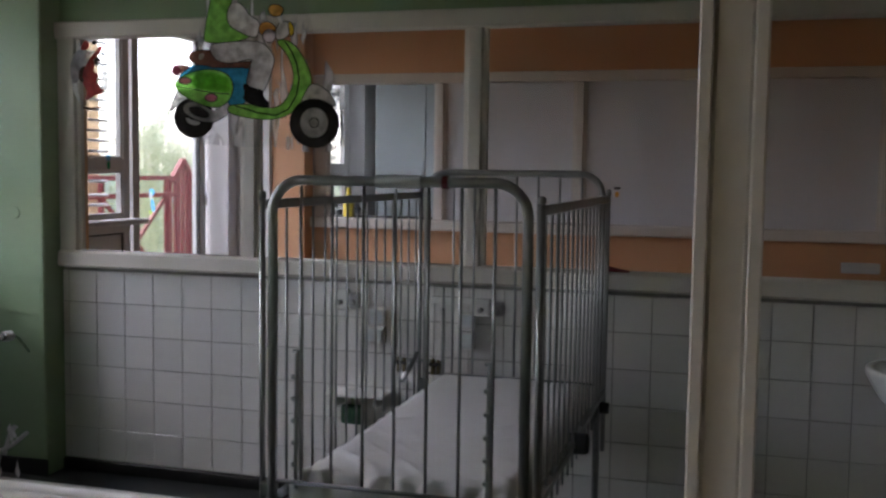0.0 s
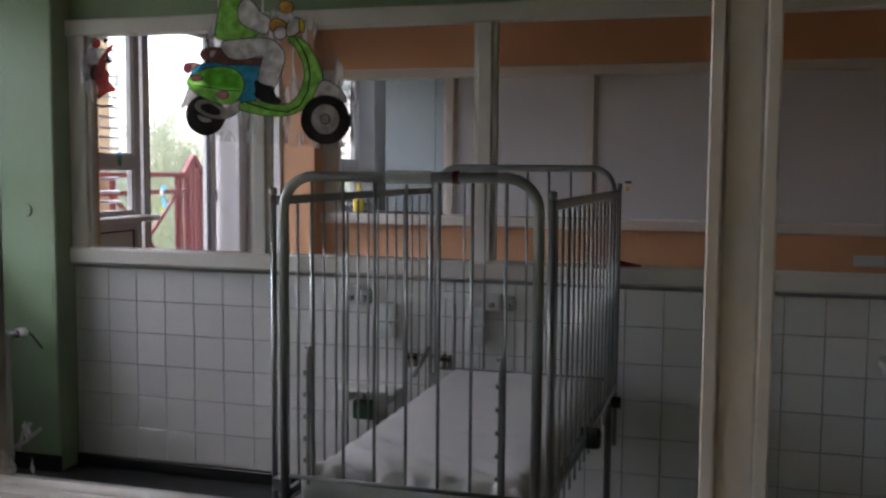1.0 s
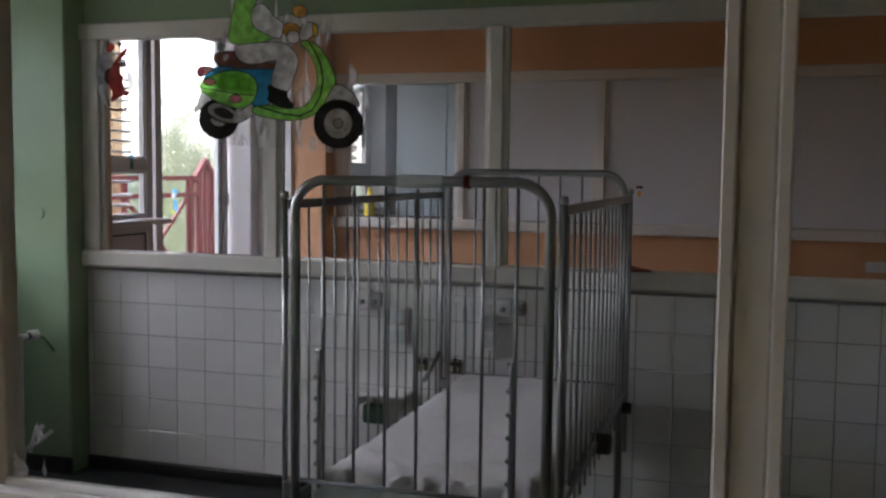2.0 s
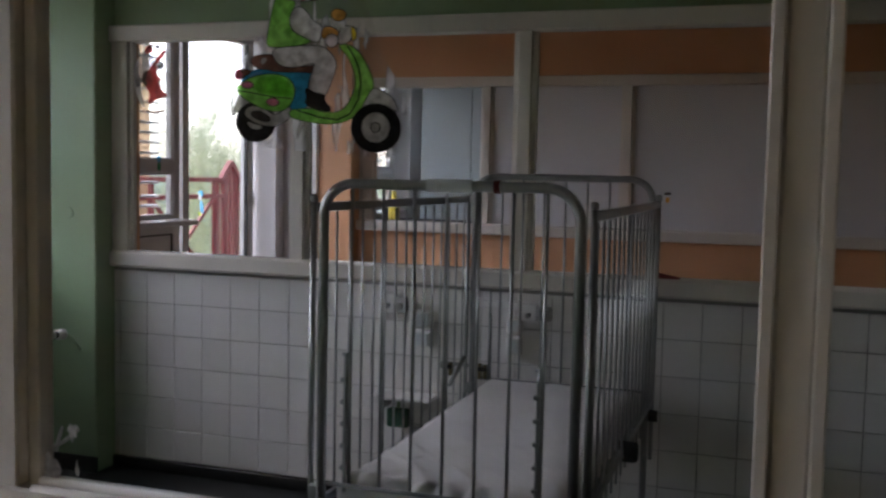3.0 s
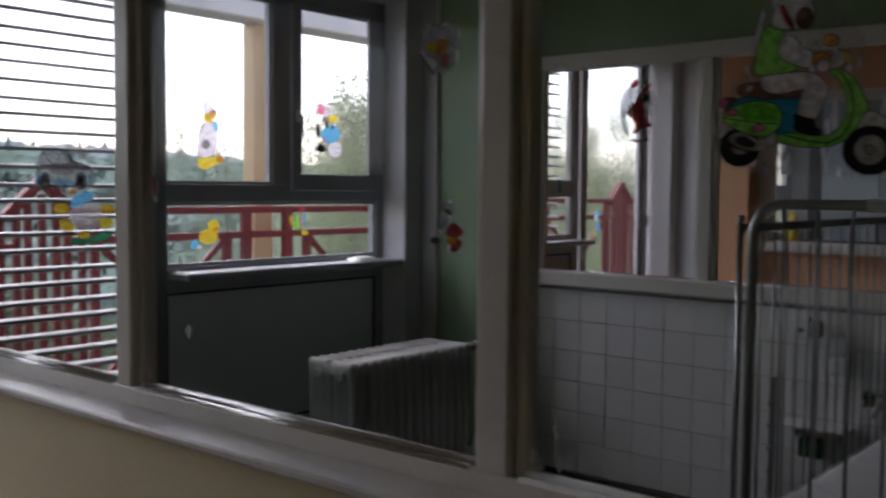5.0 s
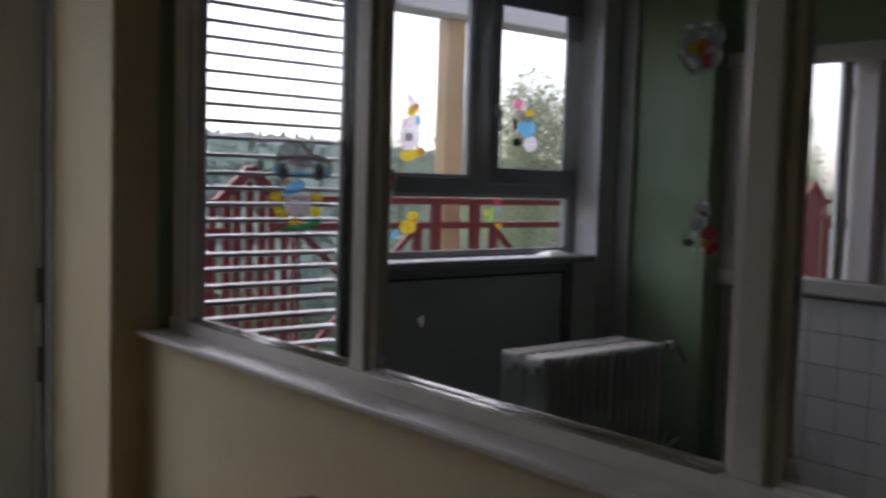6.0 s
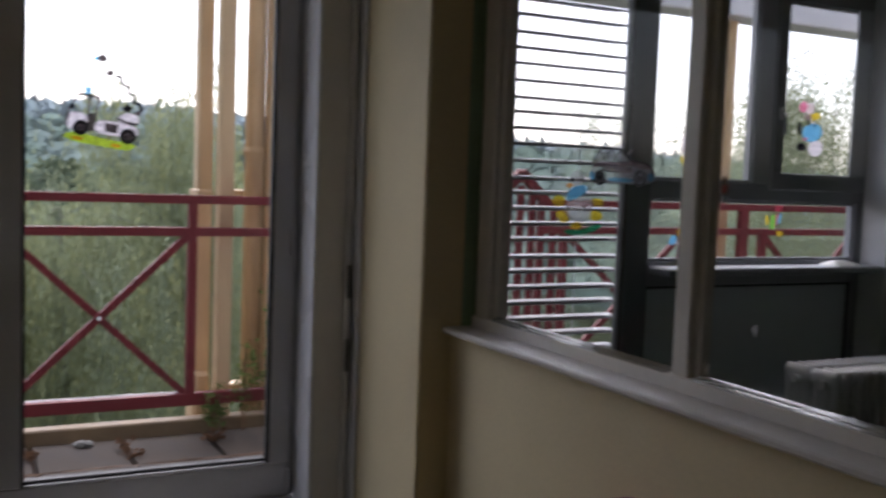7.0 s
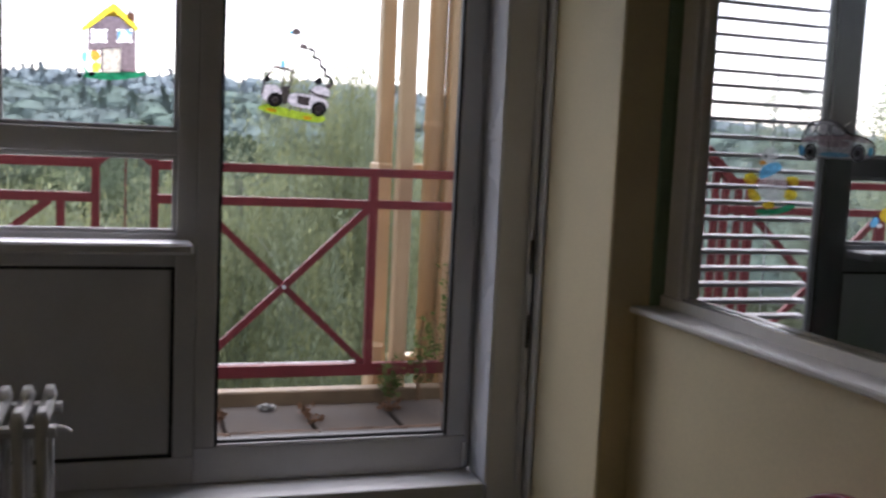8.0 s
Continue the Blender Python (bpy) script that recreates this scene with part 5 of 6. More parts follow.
add("mudguard", SKIN["grey"], smooth([(85, 50), (100, 18), (110, 12), (130, 24), (142, 38), (147, 54), (135, 47), (120, 42), (102, 48), (90, 56)]), True)
add("tyre", SKIN["black"], oval(110, 82, 42.5, 43, 0, 32))
add("rim", SKIN["white"], oval(110, 81, 23.5, 26, 0, 24), True)
add("hub", SKIN["grey"], oval(110, 81, 7, 8), True)
add("vest_shape", SKIN["green"], smooth([(-70, -130), (-64, -146), (-45, -146), (-29, -136), (-36, -122), (-39, -105), (-34, -86), (-15, -75), (2, -67), (-30, -59), (-70, -57), (-82, -62), (-77, -90)]), True)
add("leg_shape", SKIN["pale_grey"], smooth([(-70, -53), (-50, -57), (0, -60), (20, -58), (35, -45), (43, -30), (39, -10), (32, 8), (25, 27), (10, 30), (-6, 17), (-2, -5), (6, -28), (0, -30), (-30, -21), (-55, -24), (-68, -38)]), True)
add("boot_shape", SKIN["black"], smooth([(-7, 13), (6, 22), (25, 25), (24, 38), (38, 50), (30, 58), (10, 55), (-13, 43), (-8, 30), (-13, 18)], 1))
add("sleeve_shape", SKIN["pale_grey"], smooth([(-34, -122), (-22, -129), (-8, -118), (-2, -105), (18, -94), (17, -80), (12, -65), (-2, -69), (-22, -79), (-36, -88), (-39, -108)]), True)
add("steering_head", SKIN["grey"], smooth([(46, -82), (60, -95), (71, -90), (71, -74), (60, -63), (46, -62)]), True)
add("steering_side", SKIN["yellow"], smooth([(68, -96), (76, -85), (77, -72), (71, -66)]), True)
add("grip", SKIN["orange"], smooth([(18, -86), (28, -93), (43, -88), (48, -78), (36, -73), (20, -70)]), True)
add("lamp", SKIN["lilac"], oval(36, -68, 10.5, 11), True)
add("mirror_stem", SKIN["grey"], band([(51, -104), (58, -88)], 6))
add("mirror", SKIN["orange"], smooth([(36, -118), (45, -123), (61, -117), (58, -104), (44, -101), (36, -109)]), True)
add("helmet_shape", SKIN["white"], smooth([(-51, -144), (-46, -180), (-25, -198), (5, -196), (21, -175), (18, -145), (0, -135), (-30, -138)]), True)
add("helmet_band", SKIN["red"], smooth([(-40, -180), (-30, -186), (-8, -138), (-19, -136)], 1))
add("visor", SKIN["brown"], oval(5, -155, 13, 18), True)
add = sticker("y", G1, (-0.7882, 1.5898), (0.000846, 0.000718), "small red and white hare-shaped window sticker with clear margin", 2.4, -0.00002)
add("film", F_CLEAR, smooth([(-30, -25), (-15, -45), (5, -52), (25, -48), (32, -10), (34, 40), (20, 72), (-10, 80), (-30, 55), (-37, 10)]))
add("shape", SHEER["haze"], smooth([(-22, -26), (0, -25), (3, -5), (-12, 18), (-28, 40), (-34, 20), (-33, -5)]))
add("shape", SKIN["red"], smooth([(-17, -26), (-10, -39), (-2, -41), (2, -31), (-6, -23)]))
add("shape", SHEER["brown"], smooth([(-18, 8), (-2, 2), (6, 20), (-2, 37), (-19, 32)]))
add("shape", SKIN["red"], smooth([(2, -10), (19, -32), (25, -31), (19, -17), (7, -7), (11, 0), (8, 13), (18, 20), (12, 29), (0, 31), (-12, 28), (-10, 12)]))
add("shape", SKIN["red"], smooth([(-14, 29), (14, 24), (18, 42), (27, 46), (26, 53), (10, 55), (-2, 66), (-9, 64), (-2, 50)], 1))
add("shape", SHEER["stone"], oval(16, -4, 6, 8))
add("shape", SKIN["stone"], oval(11, -37, 4, 4))
add("shape", SHEER["brown"], band([(-10, 77), (4, 80), (24, 76)], 4))
add = sticker("y", G1, (-1.1553, 1.6952), (0.001216, 0.000885), "small heart-shaped window sticker in white and red", 2.4, -0.000095)
add("film", F_CLEAR, smooth([(-35, -35), (-17, -45), (8, -43), (28, -49), (38, -25), (34, 25), (23, 47), (-2, 54), (-17, 40), (-34, 10)]))
add("shape", SHEER["haze"], smooth([(-28, -27), (-7, -35), (23, -41), (32, -15), (28, 35), (4, 49), (-12, 41), (-28, 15)]))
add("rim", SHEER["white"], band([(-34, -27), (-27, -38), (-18, -30), (-7, -40), (1, -38)], 4))
add("rim", SHEER["white"], band([(22, -51), (33, -37), (32, -7), (23, 7)], 4))
add("shape", SHEER["yellow"], smooth([(-24, -5), (-6, -11), (8, 5), (-4, 15), (-18, 9)]))
add("shape", SHEER["orange"], smooth([(-4, -13), (10, -17), (21, -7), (10, 15), (-4, 21)]))
add("shape", SKIN["red"], smooth([(3, 14), (20, 10), (21, 33), (8, 41)]))
add("shape", SKIN["white"], smooth([(-22, 17), (-7, 21), (0, 34), (-9, 43)]))
add("stem", SKIN["black"], band([(-31, 13), (-21, 32), (-5, 51)], 5))
add = sticker("y", G1, (-1.126, 1.3964), (0.001204, 0.000896), "small red and white mouse-shaped window sticker on the glass", 2.4, 0.00004)
add("film", F_CLEAR, smooth([(-25, -55), (0, -60), (25, -12), (29, 30), (10, 46), (-20, 40), (-37, 20), (-27, 0)]))
add("shape", SHEER["haze"], smooth([(-23, -48), (-11, -55), (1, -48), (7, -34), (-2, -26), (-15, -36)]))
add("shape", SHEER["haze"], smooth([(-19, -30), (-2, -26), (-3, -8), (-19, 2), (-28, -14)]))
add("shape", SHEER["stone"], smooth([(-13, -42), (-3, -38), (3, -29), (-5, -27)], 1))
add("shape", SKIN["red"], smooth([(-10, 2), (2, -16), (15, -9), (24, 5), (13, 13), (-7, 12)], 1))
add("shape", SHEER["orange"], smooth([(-9, 14), (15, 10), (17, 22), (-3, 30)]))
add("shape", SKIN["red"], smooth([(-3, 28), (21, 12), (19, 34), (3, 41)]))
add("shape", SHEER["stone"], oval(-27, 18, 9, 7))
add = sticker("y", G1, (-1.966, 1.47), (0.0012, 0.00105), "small dark red window sticker beside the mullion")
add("film", F_CLEAR, smooth([(-14, -40), (14, -40), (18, 20), (8, 38), (-12, 36)]))
add("shape", SKIN["brown"], oval(0, 2, 10, 22))
add("shape", SKIN["red"], oval(1, 8, 6, 9))
add = sticker("y", G1, (-2.3441, 1.5054), (0.002356, 0.001449), "pale grey car-shaped window sticker with blue sill", 3.0)
add("body", GHOST["pale"], smooth([(-58, 7), (-54, -5), (-49, -24), (-40, -33), (-20, -35), (-3, -31), (10, -20), (17, -11), (40, -7), (53, 3), (56, 19), (47, 29), (15, 28), (-50, 27), (-58, 22)], 1), True)
add("bonnet", GHOST["rose"], smooth([(9, -18), (18, -10), (39, -6), (52, 3), (33, 3), (13, -5)]))
add("outline", SHEER["stone"], band([(-53, -4), (-48, -24), (-40, -33), (-20, -35), (-3, -31), (10, -20), (17, -11)], 2.2))
add("outline", SHEER["brown"], band([(17, -11), (40, -7), (53, 3), (56, 14)], 2.2))
add("shade", SHEER["rose"], smooth([(-52, -6), (-31, -10), (16, -10), (38, -5), (22, -2), (-30, -3), (-52, 3)]))
add("window", GHOST["pale"], smooth([(-47, -25), (-35, -29), (-35, -12), (-49, -8)], 1), True)
add("window", GHOST["pale"], smooth([(-30, -29), (-13, -30), (-13, -10), (-30, -11)], 1), True)
add("window", GHOST["pale"], smooth([(-8, -29), (5, -21), (16, -11), (-7, -9)], 1), True)
add("side", GHOST["rose"], smooth([(-29, -4), (20, -2), (23, 11), (-29, 9)]))
add("door_line", SHEER["stone"], band([(-32, -10), (-31, 25)], 1.4))
add("door_line", SHEER["stone"], band([(-9, -9), (-8, 25)], 1.4))
add("sill", GHOST["sky"], smooth([(-21, 18), (23, 19), (23, 27), (-21, 26)], 1))
add("bumper", SHEER["sky"], smooth([(-57, 8), (-48, 7), (-46, 26), (-56, 23)]))
add("bumper", SHEER["sky"], smooth([(49, 10), (56, 8), (57, 22), (50, 25)]))
add("tyre", SKIN["black"], oval(-36, 19, 10.5, 15))
add("rim", SHEER["pale"], oval(-36, 19, 6.5, 10))
add("hub", SHEER["stone"], oval(-36, 19, 3, 5))
add("tyre", SKIN["black"], oval(37, 19, 10.5, 15))
add("rim", SHEER["pale"], oval(37, 19, 6.5, 10))
add("hub", SHEER["stone"], oval(37, 19, 3, 5))
add("wiper", SKIN["white"], band([(15, -24), (23, -31)], 1.8))
add = sticker("y", 3.9945, (-0.422, 1.386), (0.001, 0.001), "tiny white, black and orange sticker on the far glass")
add("shape", SKIN["white"], smooth([(-15, -22), (14, -24), (16, 24), (-14, 26)], 1))
add("shape", SKIN["stone"], [(-13, -24), (14, -25), (14, -14), (-13, -13)])
add("shape", SKIN["orange"], oval(0, 6, 9, 12))
XG = FACADE + 0.0045
add = sticker("x", XG, (2.5859, 1.7097), (0.003349, 0.002612), "white goose-shaped window sticker with pointed hat and yellow feet", 1.2, 0.000194)
add("hat", SKIN["lilac"], smooth([(-7, -29), (-10, -68), (-3, -59), (11, -44), (14, -37)], 1))
add("hat_bobble", SKIN["grey"], oval(-9, -71, 2.6, 2.6))
add("foot", SKIN["yellow"], smooth([(-19, 43), (-3, 39), (9, 41), (19, 36), (28, 49), (17, 53), (3, 58), (-5, 63), (-17, 56)], 1))
add("foot", SKIN["orange"], smooth([(11, 41), (20, 36), (28, 49), (17, 52)]))
add("body", SKIN["lilac"], smooth([(-10, -20), (7, -20), (14, -1), (16, 15), (9, 39), (-16, 43), (-18, 21)]), True)
add("spot", SHEER["grey"], oval(-4, 18, 7.5, 8.5))
add("back_line", SKIN["stone"], band([(-10, -16), (-13, -7), (-15, 3)], 2.4))
add("bib", SKIN["sky"], smooth([(6, -21), (14, -23), (18, -7), (10, -2)]))
add("face", SKIN["orange"], smooth([(0, -38), (10, -44), (16, -34), (10, -25), (1, -26)]))
add("eye", SKIN["brown"], oval(11, -38, 2.4, 3.4))
add("collar", SKIN["yellow"], smooth([(-8, -35), (-1, -38), (5, -26), (11, -22), (1, -19), (-8, -20)]))
add = sticker("x", XG, (3.3172, 1.7433), (0.004070, 0.002878), "blue and white animal-shaped window sticker with a red balloon", 1.2, 0.000231)
add("balloon", SKIN["pinkish"], smooth([(-4, -51), (7, -50), (9, -36), (1, -30), (-7, -34)]))
add("balloon", SKIN["pink"], oval(-10, -43, 6.5, 9.5))
add("collar", SHEER["yellow"], smooth([(1, -31), (13, -35), (21, -31), (17, -21), (5, -20)]))
add("collar", SHEER["rose"], smooth([(-9, -30), (2, -32), (5, -22), (-5, -20)]))
add("ball", SKIN["lilac"], smooth([(5, 16), (19, 12), (27, 24), (23, 40), (9, 42), (1, 30)]))
add("shirt", SKIN["sky"], smooth([(-11, -6), (-1, -14), (15, -16), (25, -2), (19, 12), (5, 18), (-7, 12)]))
add("stripe", SKIN["black"], band([(0, -22), (1, -11)], 3.6))
add("stripe", SKIN["black"], band([(8, -21), (10, -9)], 3.6))
add("ear", SKIN["black"], smooth([(-20, -16), (-12, -18), (-11, 4), (-17, 6)], 1))
add("foot", SKIN["black"], smooth([(-18, 20), (-11, 15), (-3, 22), (-2, 30), (-11, 32), (-19, 28)]))
add("spot", SKIN["pink"], oval(-5, 11, 3.5, 3))
add = sticker("x", XG, (2.585, 1.248), (0.001, 0.001), "yellow duck-shaped window sticker with a blue patch")
add("body", SHEER["yellow"], smooth([(-56, 14), (-44, -22), (0, -30), (50, -22), (54, 16), (20, 40), (-30, 36)]))
add("head", SHEER["yellow"], oval(28, -44, 34, 28))
add("beak", SHEER["orange"], oval(36, -28, 20, 8))
add("wing", SHEER["sky"], smooth([(-106, 46), (-80, 10), (-56, 22), (-62, 56), (-92, 64)]))
add("splash", SHEER["white"], oval(-50, 52, 16, 9))
add = sticker("x", XG, (3.14, 1.30), (0.001, 0.001), "small rainbow-coloured bird window sticker")
add("head", SHEER["pink"], oval(14, -66, 24, 16))
add("wing", SHEER["green"], smooth([(-40, 30), (-28, -36), (-6, -44), (-6, 20), (-20, 46)]))
add("wing", SHEER["pink"], smooth([(-6, 26), (-2, -44), (12, -46), (8, 20)]))
add("wing", SHEER["sky"], smooth([(10, 14), (16, -48), (36, -44), (30, 6)]))
add("tail", SHEER["yellow"], smooth([(-74, -30), (-52, -36), (-46, 16), (-66, 20)]))
add("foot", SHEER["yellow"], smooth([(4, 40), (40, 44), (56, 60), (26, 76), (8, 60)]))
add = sticker("x", XG, (1.989, 1.3668), (0.00296, 0.002445), "round white, blue and yellow bird window sticker on the door", 1.6, 0.000065)
add("petal", SHEER["yellow"], smooth([(-53, -10), (-38, -17), (-27, -8), (-30, 4), (-46, 6)]))
add("petal", SHEER["yellow"], smooth([(-44, 10), (-28, 14), (-17, 30), (-30, 34), (-40, 28)]))
add("petal", SHEER["yellow"], smooth([(16, -10), (40, -9), (39, 8), (20, 4)]))
add("petal", SHEER["yellow"], smooth([(16, 10), (40, 16), (36, 32), (16, 30)]))
add("grass", SHEER["emerald"], smooth([(-30, 44), (0, 48), (30, 35), (40, 41), (20, 54), (-25, 56)]))
add("foot", SHEER["yellow"], smooth([(-18, 34), (0, 32), (4, 42), (-8, 47), (-18, 42)]))
add("body", GHOST["pale"], smooth([(-30, 2), (-20, -8), (15, -16), (21, 5), (18, 28), (-5, 35), (-25, 22)]))
add("head", GHOST["pale"], smooth([(-28, -40), (-20, -57), (-8, -59), (3, -50), (1, -34), (-18, -29)]))
add("scarf", SKIN["sky"], smooth([(-27, -14), (-22, -27), (-2, -34), (9, -30), (7, -18), (-10, -10), (-26, -3)]))
add("eye", SKIN["black"], oval(-19, -43, 3, 3.5))
add("beak", SHEER["orange"], oval(-23, -32, 6, 4))
add = sticker("x", XG, (5.966, 1.235), (0.001, 0.001), "small blue and white window sticker on the door glass")
add("shape", SHEER["sky"], smooth([(-40, -70), (-10, -92), (30, -80), (40, -50), (0, -40)]))
add("shape", SHEER["white"], oval(-16, -40, 22, 26))
add("shape", SHEER["sky"], smooth([(-20, -10), (10, -20), (40, 40), (30, 84), (-10, 60)]))
add("shape", SHEER["lime"], smooth([(-40, 56), (-10, 66), (0, 92), (-34, 88)]))
add = sticker("x", FACADE + 0.033, (5.427, 1.497), (0.001, 0.001), "small teal sticker on the window bar")
add("shape", SKIN["sky"], smooth([(-26, -46), (24, -50), (30, -10), (-20, -6)]))
add("shape", SKIN["emerald"], smooth([(-20, -4), (26, -10), (22, 44), (-14, 46)]))
add = sticker("x", XG, (-0.6074, 1.7385), (0.001754, 0.001823), "house-shaped window sticker with yellow roof on green grass", 1.5, 0.000132)
add("wall", SHEER["mauve"], [(-40, -23), (4, -56), (45, -23)])
add("wall", SHEER["mauve"], [(-40, -23), (-34, -23), (-34, 1), (-40, 1)])
add("wall", SHEER["mauve"], [(-6, -23), (12, -23), (12, 1), (-6, 1)])
add("wall", SHEER["mauve"], [(39, -23), (46, -23), (46, 1), (39, 1)])
add("wall", SHEER["mauve"], [(-40, 1), (46, 1), (46, 12), (-40, 12)])
add("wall", SHEER["mauve"], [(-40, 12), (-13, 12), (-13, 15), (-40, 15)])
add("wall", SHEER["mauve"], [(-17, 15), (-13, 15), (-13, 54), (-17, 54)])
add("wall", SHEER["mauve"], [(19, 12), (46, 12), (47, 54), (19, 54)])
add("roof", SHEER["yellow"], smooth([(-52, -23), (-45, -29), (2, -68), (10, -67), (53, -25), (46, -18), (4, -55), (-45, -19)], 1), True)
add("chimney", SKIN["brown"], [(31, -55), (43, -49), (43, -33), (31, -43)], True)
add("chimney_cap", SKIN["pale_grey"], smooth([(29, -60), (45, -56), (45, -50), (29, -54)], 1))
add("window", SHEER["pale"], smooth([(-34, -23), (-6, -23), (-6, 1), (-34, 1)], 1), True)
add("window", SHEER["pale"], smooth([(12, -23), (39, -23), (39, 1), (12, 1)], 1), True)
add("curtain", SHEER["sky"], smooth([(13, -21), (21, -21), (16, -5), (13, -1)], 1))
add("curtain", SHEER["sky"], smooth([(25, -22), (38, -22), (37, -5), (33, -15)], 1))
add("door", SKIN["cream"], [(-13, 12), (19, 12), (19, 54), (-13, 54)], True)
add("grass", SKIN["emerald"], smooth([(-47, 60), (-30, 53), (59, 53), (69, 59), (41, 65), (5, 69), (-35, 64)]))
add("shape", SHEER["sky"], smooth([(-51, 17), (-39, 15), (-40, 37), (-49, 37)]))
add("shape", SHEER["orange"], smooth([(-38, 15), (-18, 15), (-17, 32), (-32, 36)]))
add("shape", SHEER["lime"], smooth([(-32, 36), (-17, 33), (-17, 53), (-33, 52)]))
add("shape", SHEER["haze"], smooth([(-57, 39), (-43, 37), (-39, 47), (-53, 49)]))
add("wheel", SKIN["black"], oval(-53, 59, 4.5, 5))
add("wheel", SKIN["black"], oval(-32, 56, 6, 5))
add("shape", SKIN["emerald"], band([(-45, 45), (-39, 55), (-45, 61)], 6))
add = sticker("x", XG, (0.0083, 1.6396), (0.001966, 0.001941), "breakdown truck window sticker with chain above green grass", 1.6, 0.000123)
add("grass", SHEER["lime"], smooth([(-69, 38), (-50, 33), (-25, 40), (15, 50), (55, 57), (52, 67), (35, 69), (0, 61), (-30, 55), (-60, 47)]))
add("grass_tip", SHEER["orange"], smooth([(-55, 40), (-33, 43), (-35, 50), (-51, 46)]))
add("grass_tip", SHEER["orange"], smooth([(10, 55), (30, 58), (27, 64), (15, 62)]))
add("cab", SKIN["lilac"], smooth([(-62, 10), (-58, -1), (-27, 2), (-25, 36), (-37, 34), (-57, 28), (-62, 18)], 1), True)
add("door", SHEER["stone"], smooth([(-26, 2), (-11, 4), (-16, 34), (-26, 34)], 1), True)
add("bed", SKIN["lilac"], smooth([(-13, 13), (25, 18), (57, 28), (58, 46), (25, 44), (-17, 36)], 1), True)
add("tank", SHEER["stone"], [(2, 20), (24, 24), (22, 38), (2, 33)], True)
add("crane_base", SKIN["lilac"], smooth([(19, 16), (35, 0), (60, 8), (58, 24), (40, 22)], 1), True)
add("crane_beam", SHEER["stone"], band([(21, 11), (37, 19), (57, 23)], 4))
add("cab_pillar", SKIN["stone"], band([(-60, 16), (-57, -8), (-40, -31), (-25, -28), (-7, -23), (-13, 6)], 3.6))
add("cab_roof", SKIN["stone"], band([(-41, -31), (-25, -29), (-6, -23)], 4.5))
add("cab_pillar", SKIN["stone"], band([(-23, -26), (-26, 5), (-24, 16)], 3.6))
add("mirror", SKIN["black"], oval(-52, -10, 5, 5.5))
add("beacon", SKIN["sky"], oval(-26, -37, 5, 7))
add("rim", SHEER["stone"], oval(-38, 27, 9, 9.5))
add("tyre", SKIN["black"], band([(-38 + 10.5 * math.cos(k * math.tau / 28), 27 + 10.5 * math.sin(k * math.tau / 28)) for k in range(29)], 5.5))
add("hub", SHEER["haze"], oval(-38, 27, 5, 5))
add("bolt", SKIN["black"], oval(-38, 27, 2.2, 2.2))
add("rim", SHEER["stone"], oval(40, 44, 9, 9.5))
add("tyre", SKIN["black"], band([(40 + 11 * math.cos(k * math.tau / 28), 44 + 11 * math.sin(k * math.tau / 28)) for k in range(29)], 5.5))
add("hub", SHEER["haze"], oval(40, 44, 5, 5))
add("bolt", SKIN["black"], oval(40, 44, 2.2, 2.2))
add("load", SKIN["black"], [(29, -5), (39, -14), (48, -4), (37, 2)])
add("hook", SKIN["stone"], smooth([(50, 0), (66, -2), (61, 7), (52, 8)], 1))
add("chain", SKIN["black"], band([(63, 0), (59, -12), (49, -16), (49, -28), (40, -32), (40, -43), (29, -48), (28, -60), (18, -62)], 6))
add("leg", SKIN["stone"], band([(-11, 39), (-12, 48)], 3))
add("leg", SKIN["stone"], band([(8, 41), (7, 51)], 3))
add("hook", SKIN["stone"], [(1, -63), (4, -73), (16, -70), (15, -61)])
add("hook", SKIN["stone"], smooth([(-14, -88), (-8, -100), (3, -97), (5, -88), (-5, -85)], 1))
add("shape", SHEER["sky"], smooth([(-19, -92), (-13, -96), (-10, -90), (-17, -87)], 1))
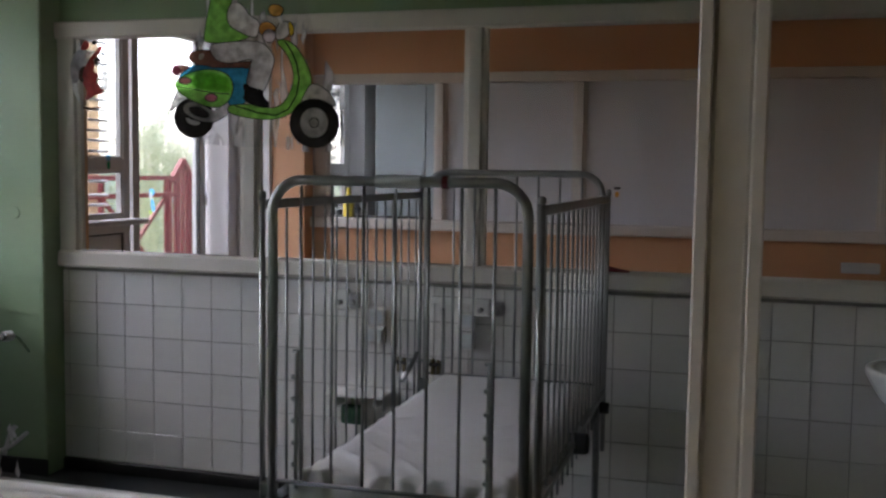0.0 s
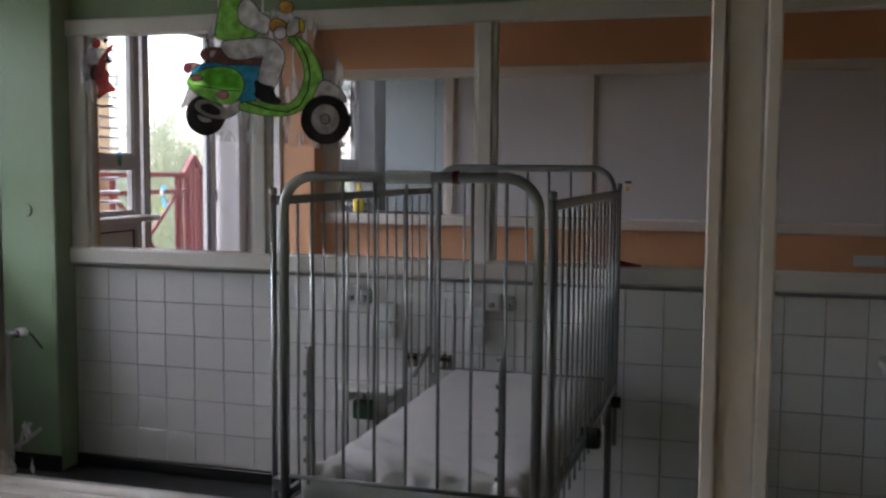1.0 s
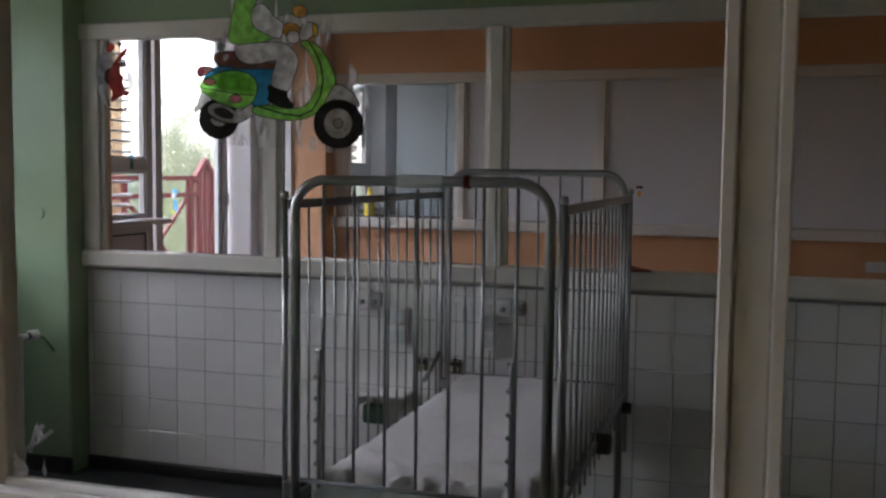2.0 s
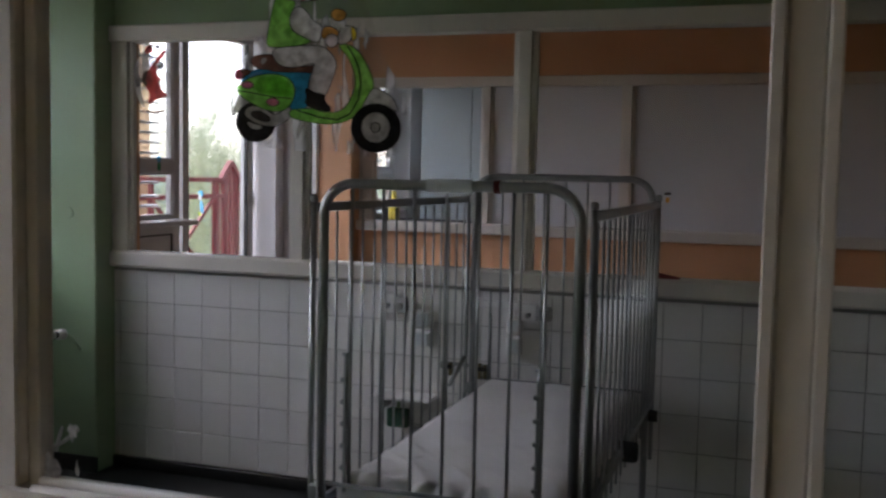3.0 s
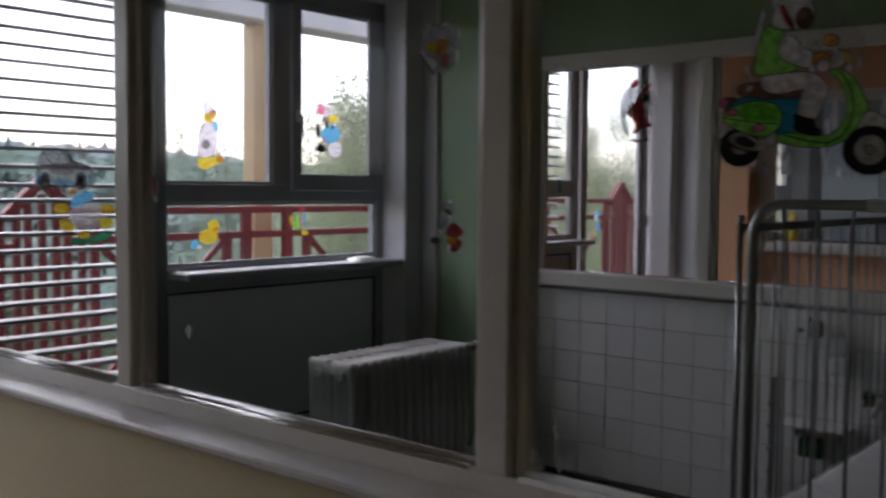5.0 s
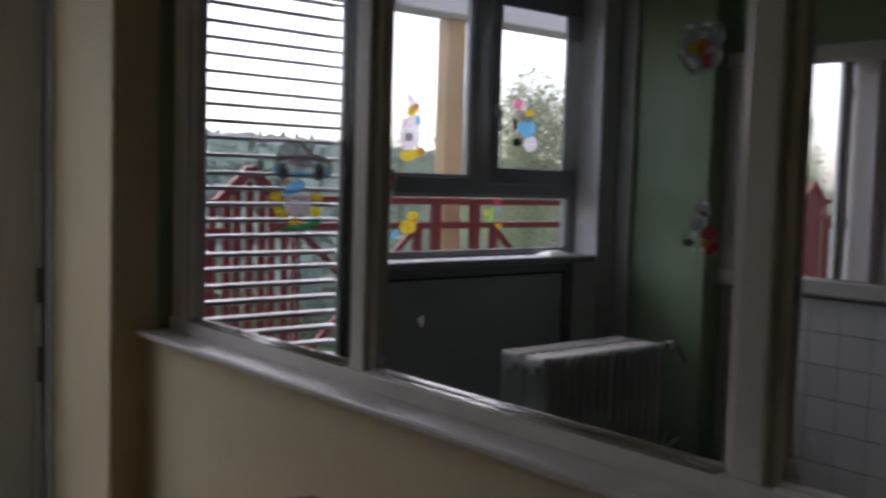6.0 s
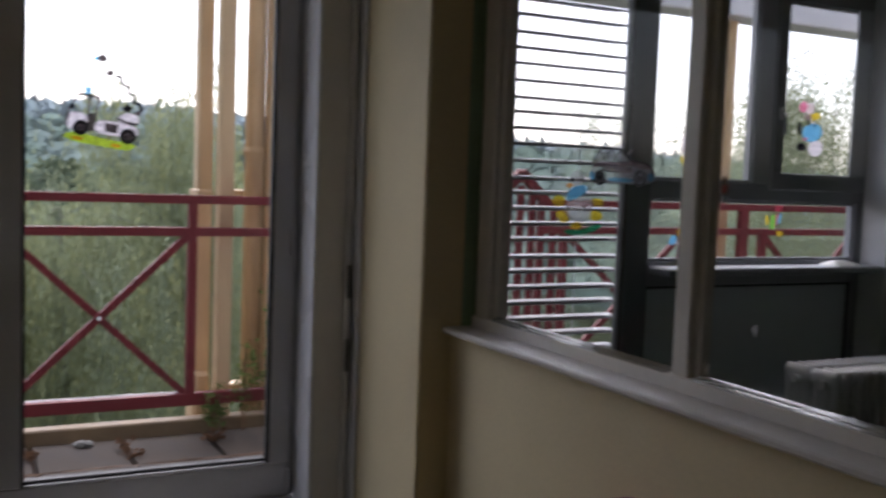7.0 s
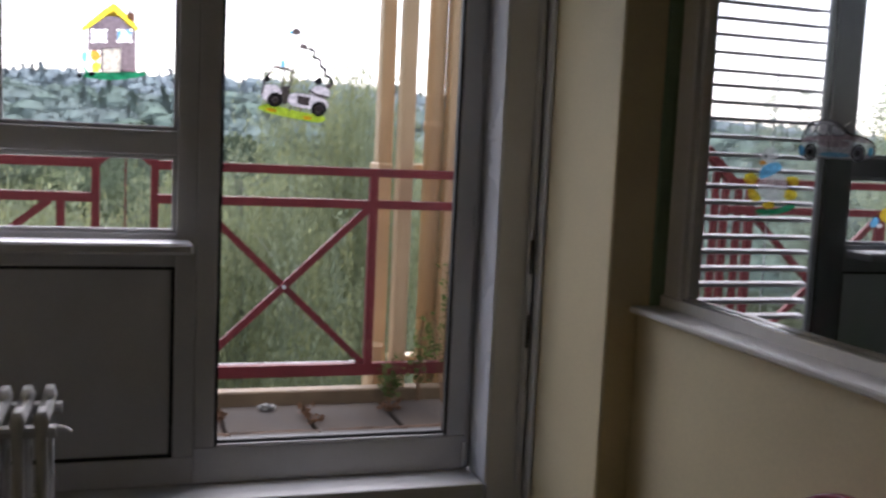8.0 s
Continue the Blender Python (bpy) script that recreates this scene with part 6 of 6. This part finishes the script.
# ---- remains of sticky tape on the glass ----
for k, (x, z, w, h) in enumerate(((-0.918, 1.10, 0.022, 0.035), (-0.955, 1.04, 0.02, 0.045), (-0.911, 1.043, 0.008, 0.03), (-1.849, 1.159, 0.022, 0.045), (-1.988, 1.05, 0.014, 0.035))):
    rng = np.random.default_rng(k + 3)
    w, h = (w, h) if k == 1 else (w * 0.6, h * 0.6)
    tape = thing("tape_scrap", (x, G1, z), "torn scrap of white tape stuck to the glass", "tape", "tape scraps on the glass")
    ring = [(x + w * math.cos(a) * rng.uniform(0.15, 0.95), z + h * math.sin(a) * rng.uniform(0.2, 0.95)) for a in np.linspace(0, math.tau, 15)[:-1]]
    part("scrap", prism(ring, "y", G1 - 0.001, G1 - 0.0004), SKIN["white"], tape)

# ---- red chair back by the yellow wall ----
M_REDPLASTIC = material("red_plastic", (0.30, 0.02, 0.04), 0.35, vary=0.08)
chair = thing("chair", (-1.95, 0.75, 0), "small red plastic chair standing against the yellow half wall", "chair")
bm = bmesh.new()
cols = []
for i in range(15):
    u = -1 + i / 7
    x = -1.95 + 0.15 * u
    hgt = 0.768 - 0.06 * abs(u) ** 3.0
    y = 0.905 - 0.03 * u * u
    cols.append([bm.verts.new((x, y, z)) for z in (0.50, 0.60, 0.68, hgt - 0.012, hgt - 0.003)] + [bm.verts.new((x, y - 0.024, z)) for z in (hgt - 0.003, hgt - 0.012, 0.68, 0.60, 0.50)])
for a, b in zip(cols, cols[1:]):
    for k in range(10):
        bm.faces.new((a[k], a[(k + 1) % 10], b[(k + 1) % 10], b[k]))
bm.faces.new(cols[0])
bm.faces.new(cols[-1][::-1])
part("backrest", bm, M_REDPLASTIC, chair, smooth=True)
part("seat", box(-2.12, -1.78, 0.56, 0.90, 0.38, 0.405, 0.012, None, 2), M_REDPLASTIC, chair)
for x in (-2.08, -1.82):
    for y in (0.59, 0.87):
        part("leg", tube([(x, y, 0.0), (x, y, 0.39)], 0.011, 8), M_STEEL, chair)
    part("back_post", tube([(x + (0.03 if x < -1.9 else -0.03), 0.888, 0.395), (x + (0.03 if x < -1.9 else -0.03), 0.885, 0.56)], 0.010, 8), M_STEEL, chair)
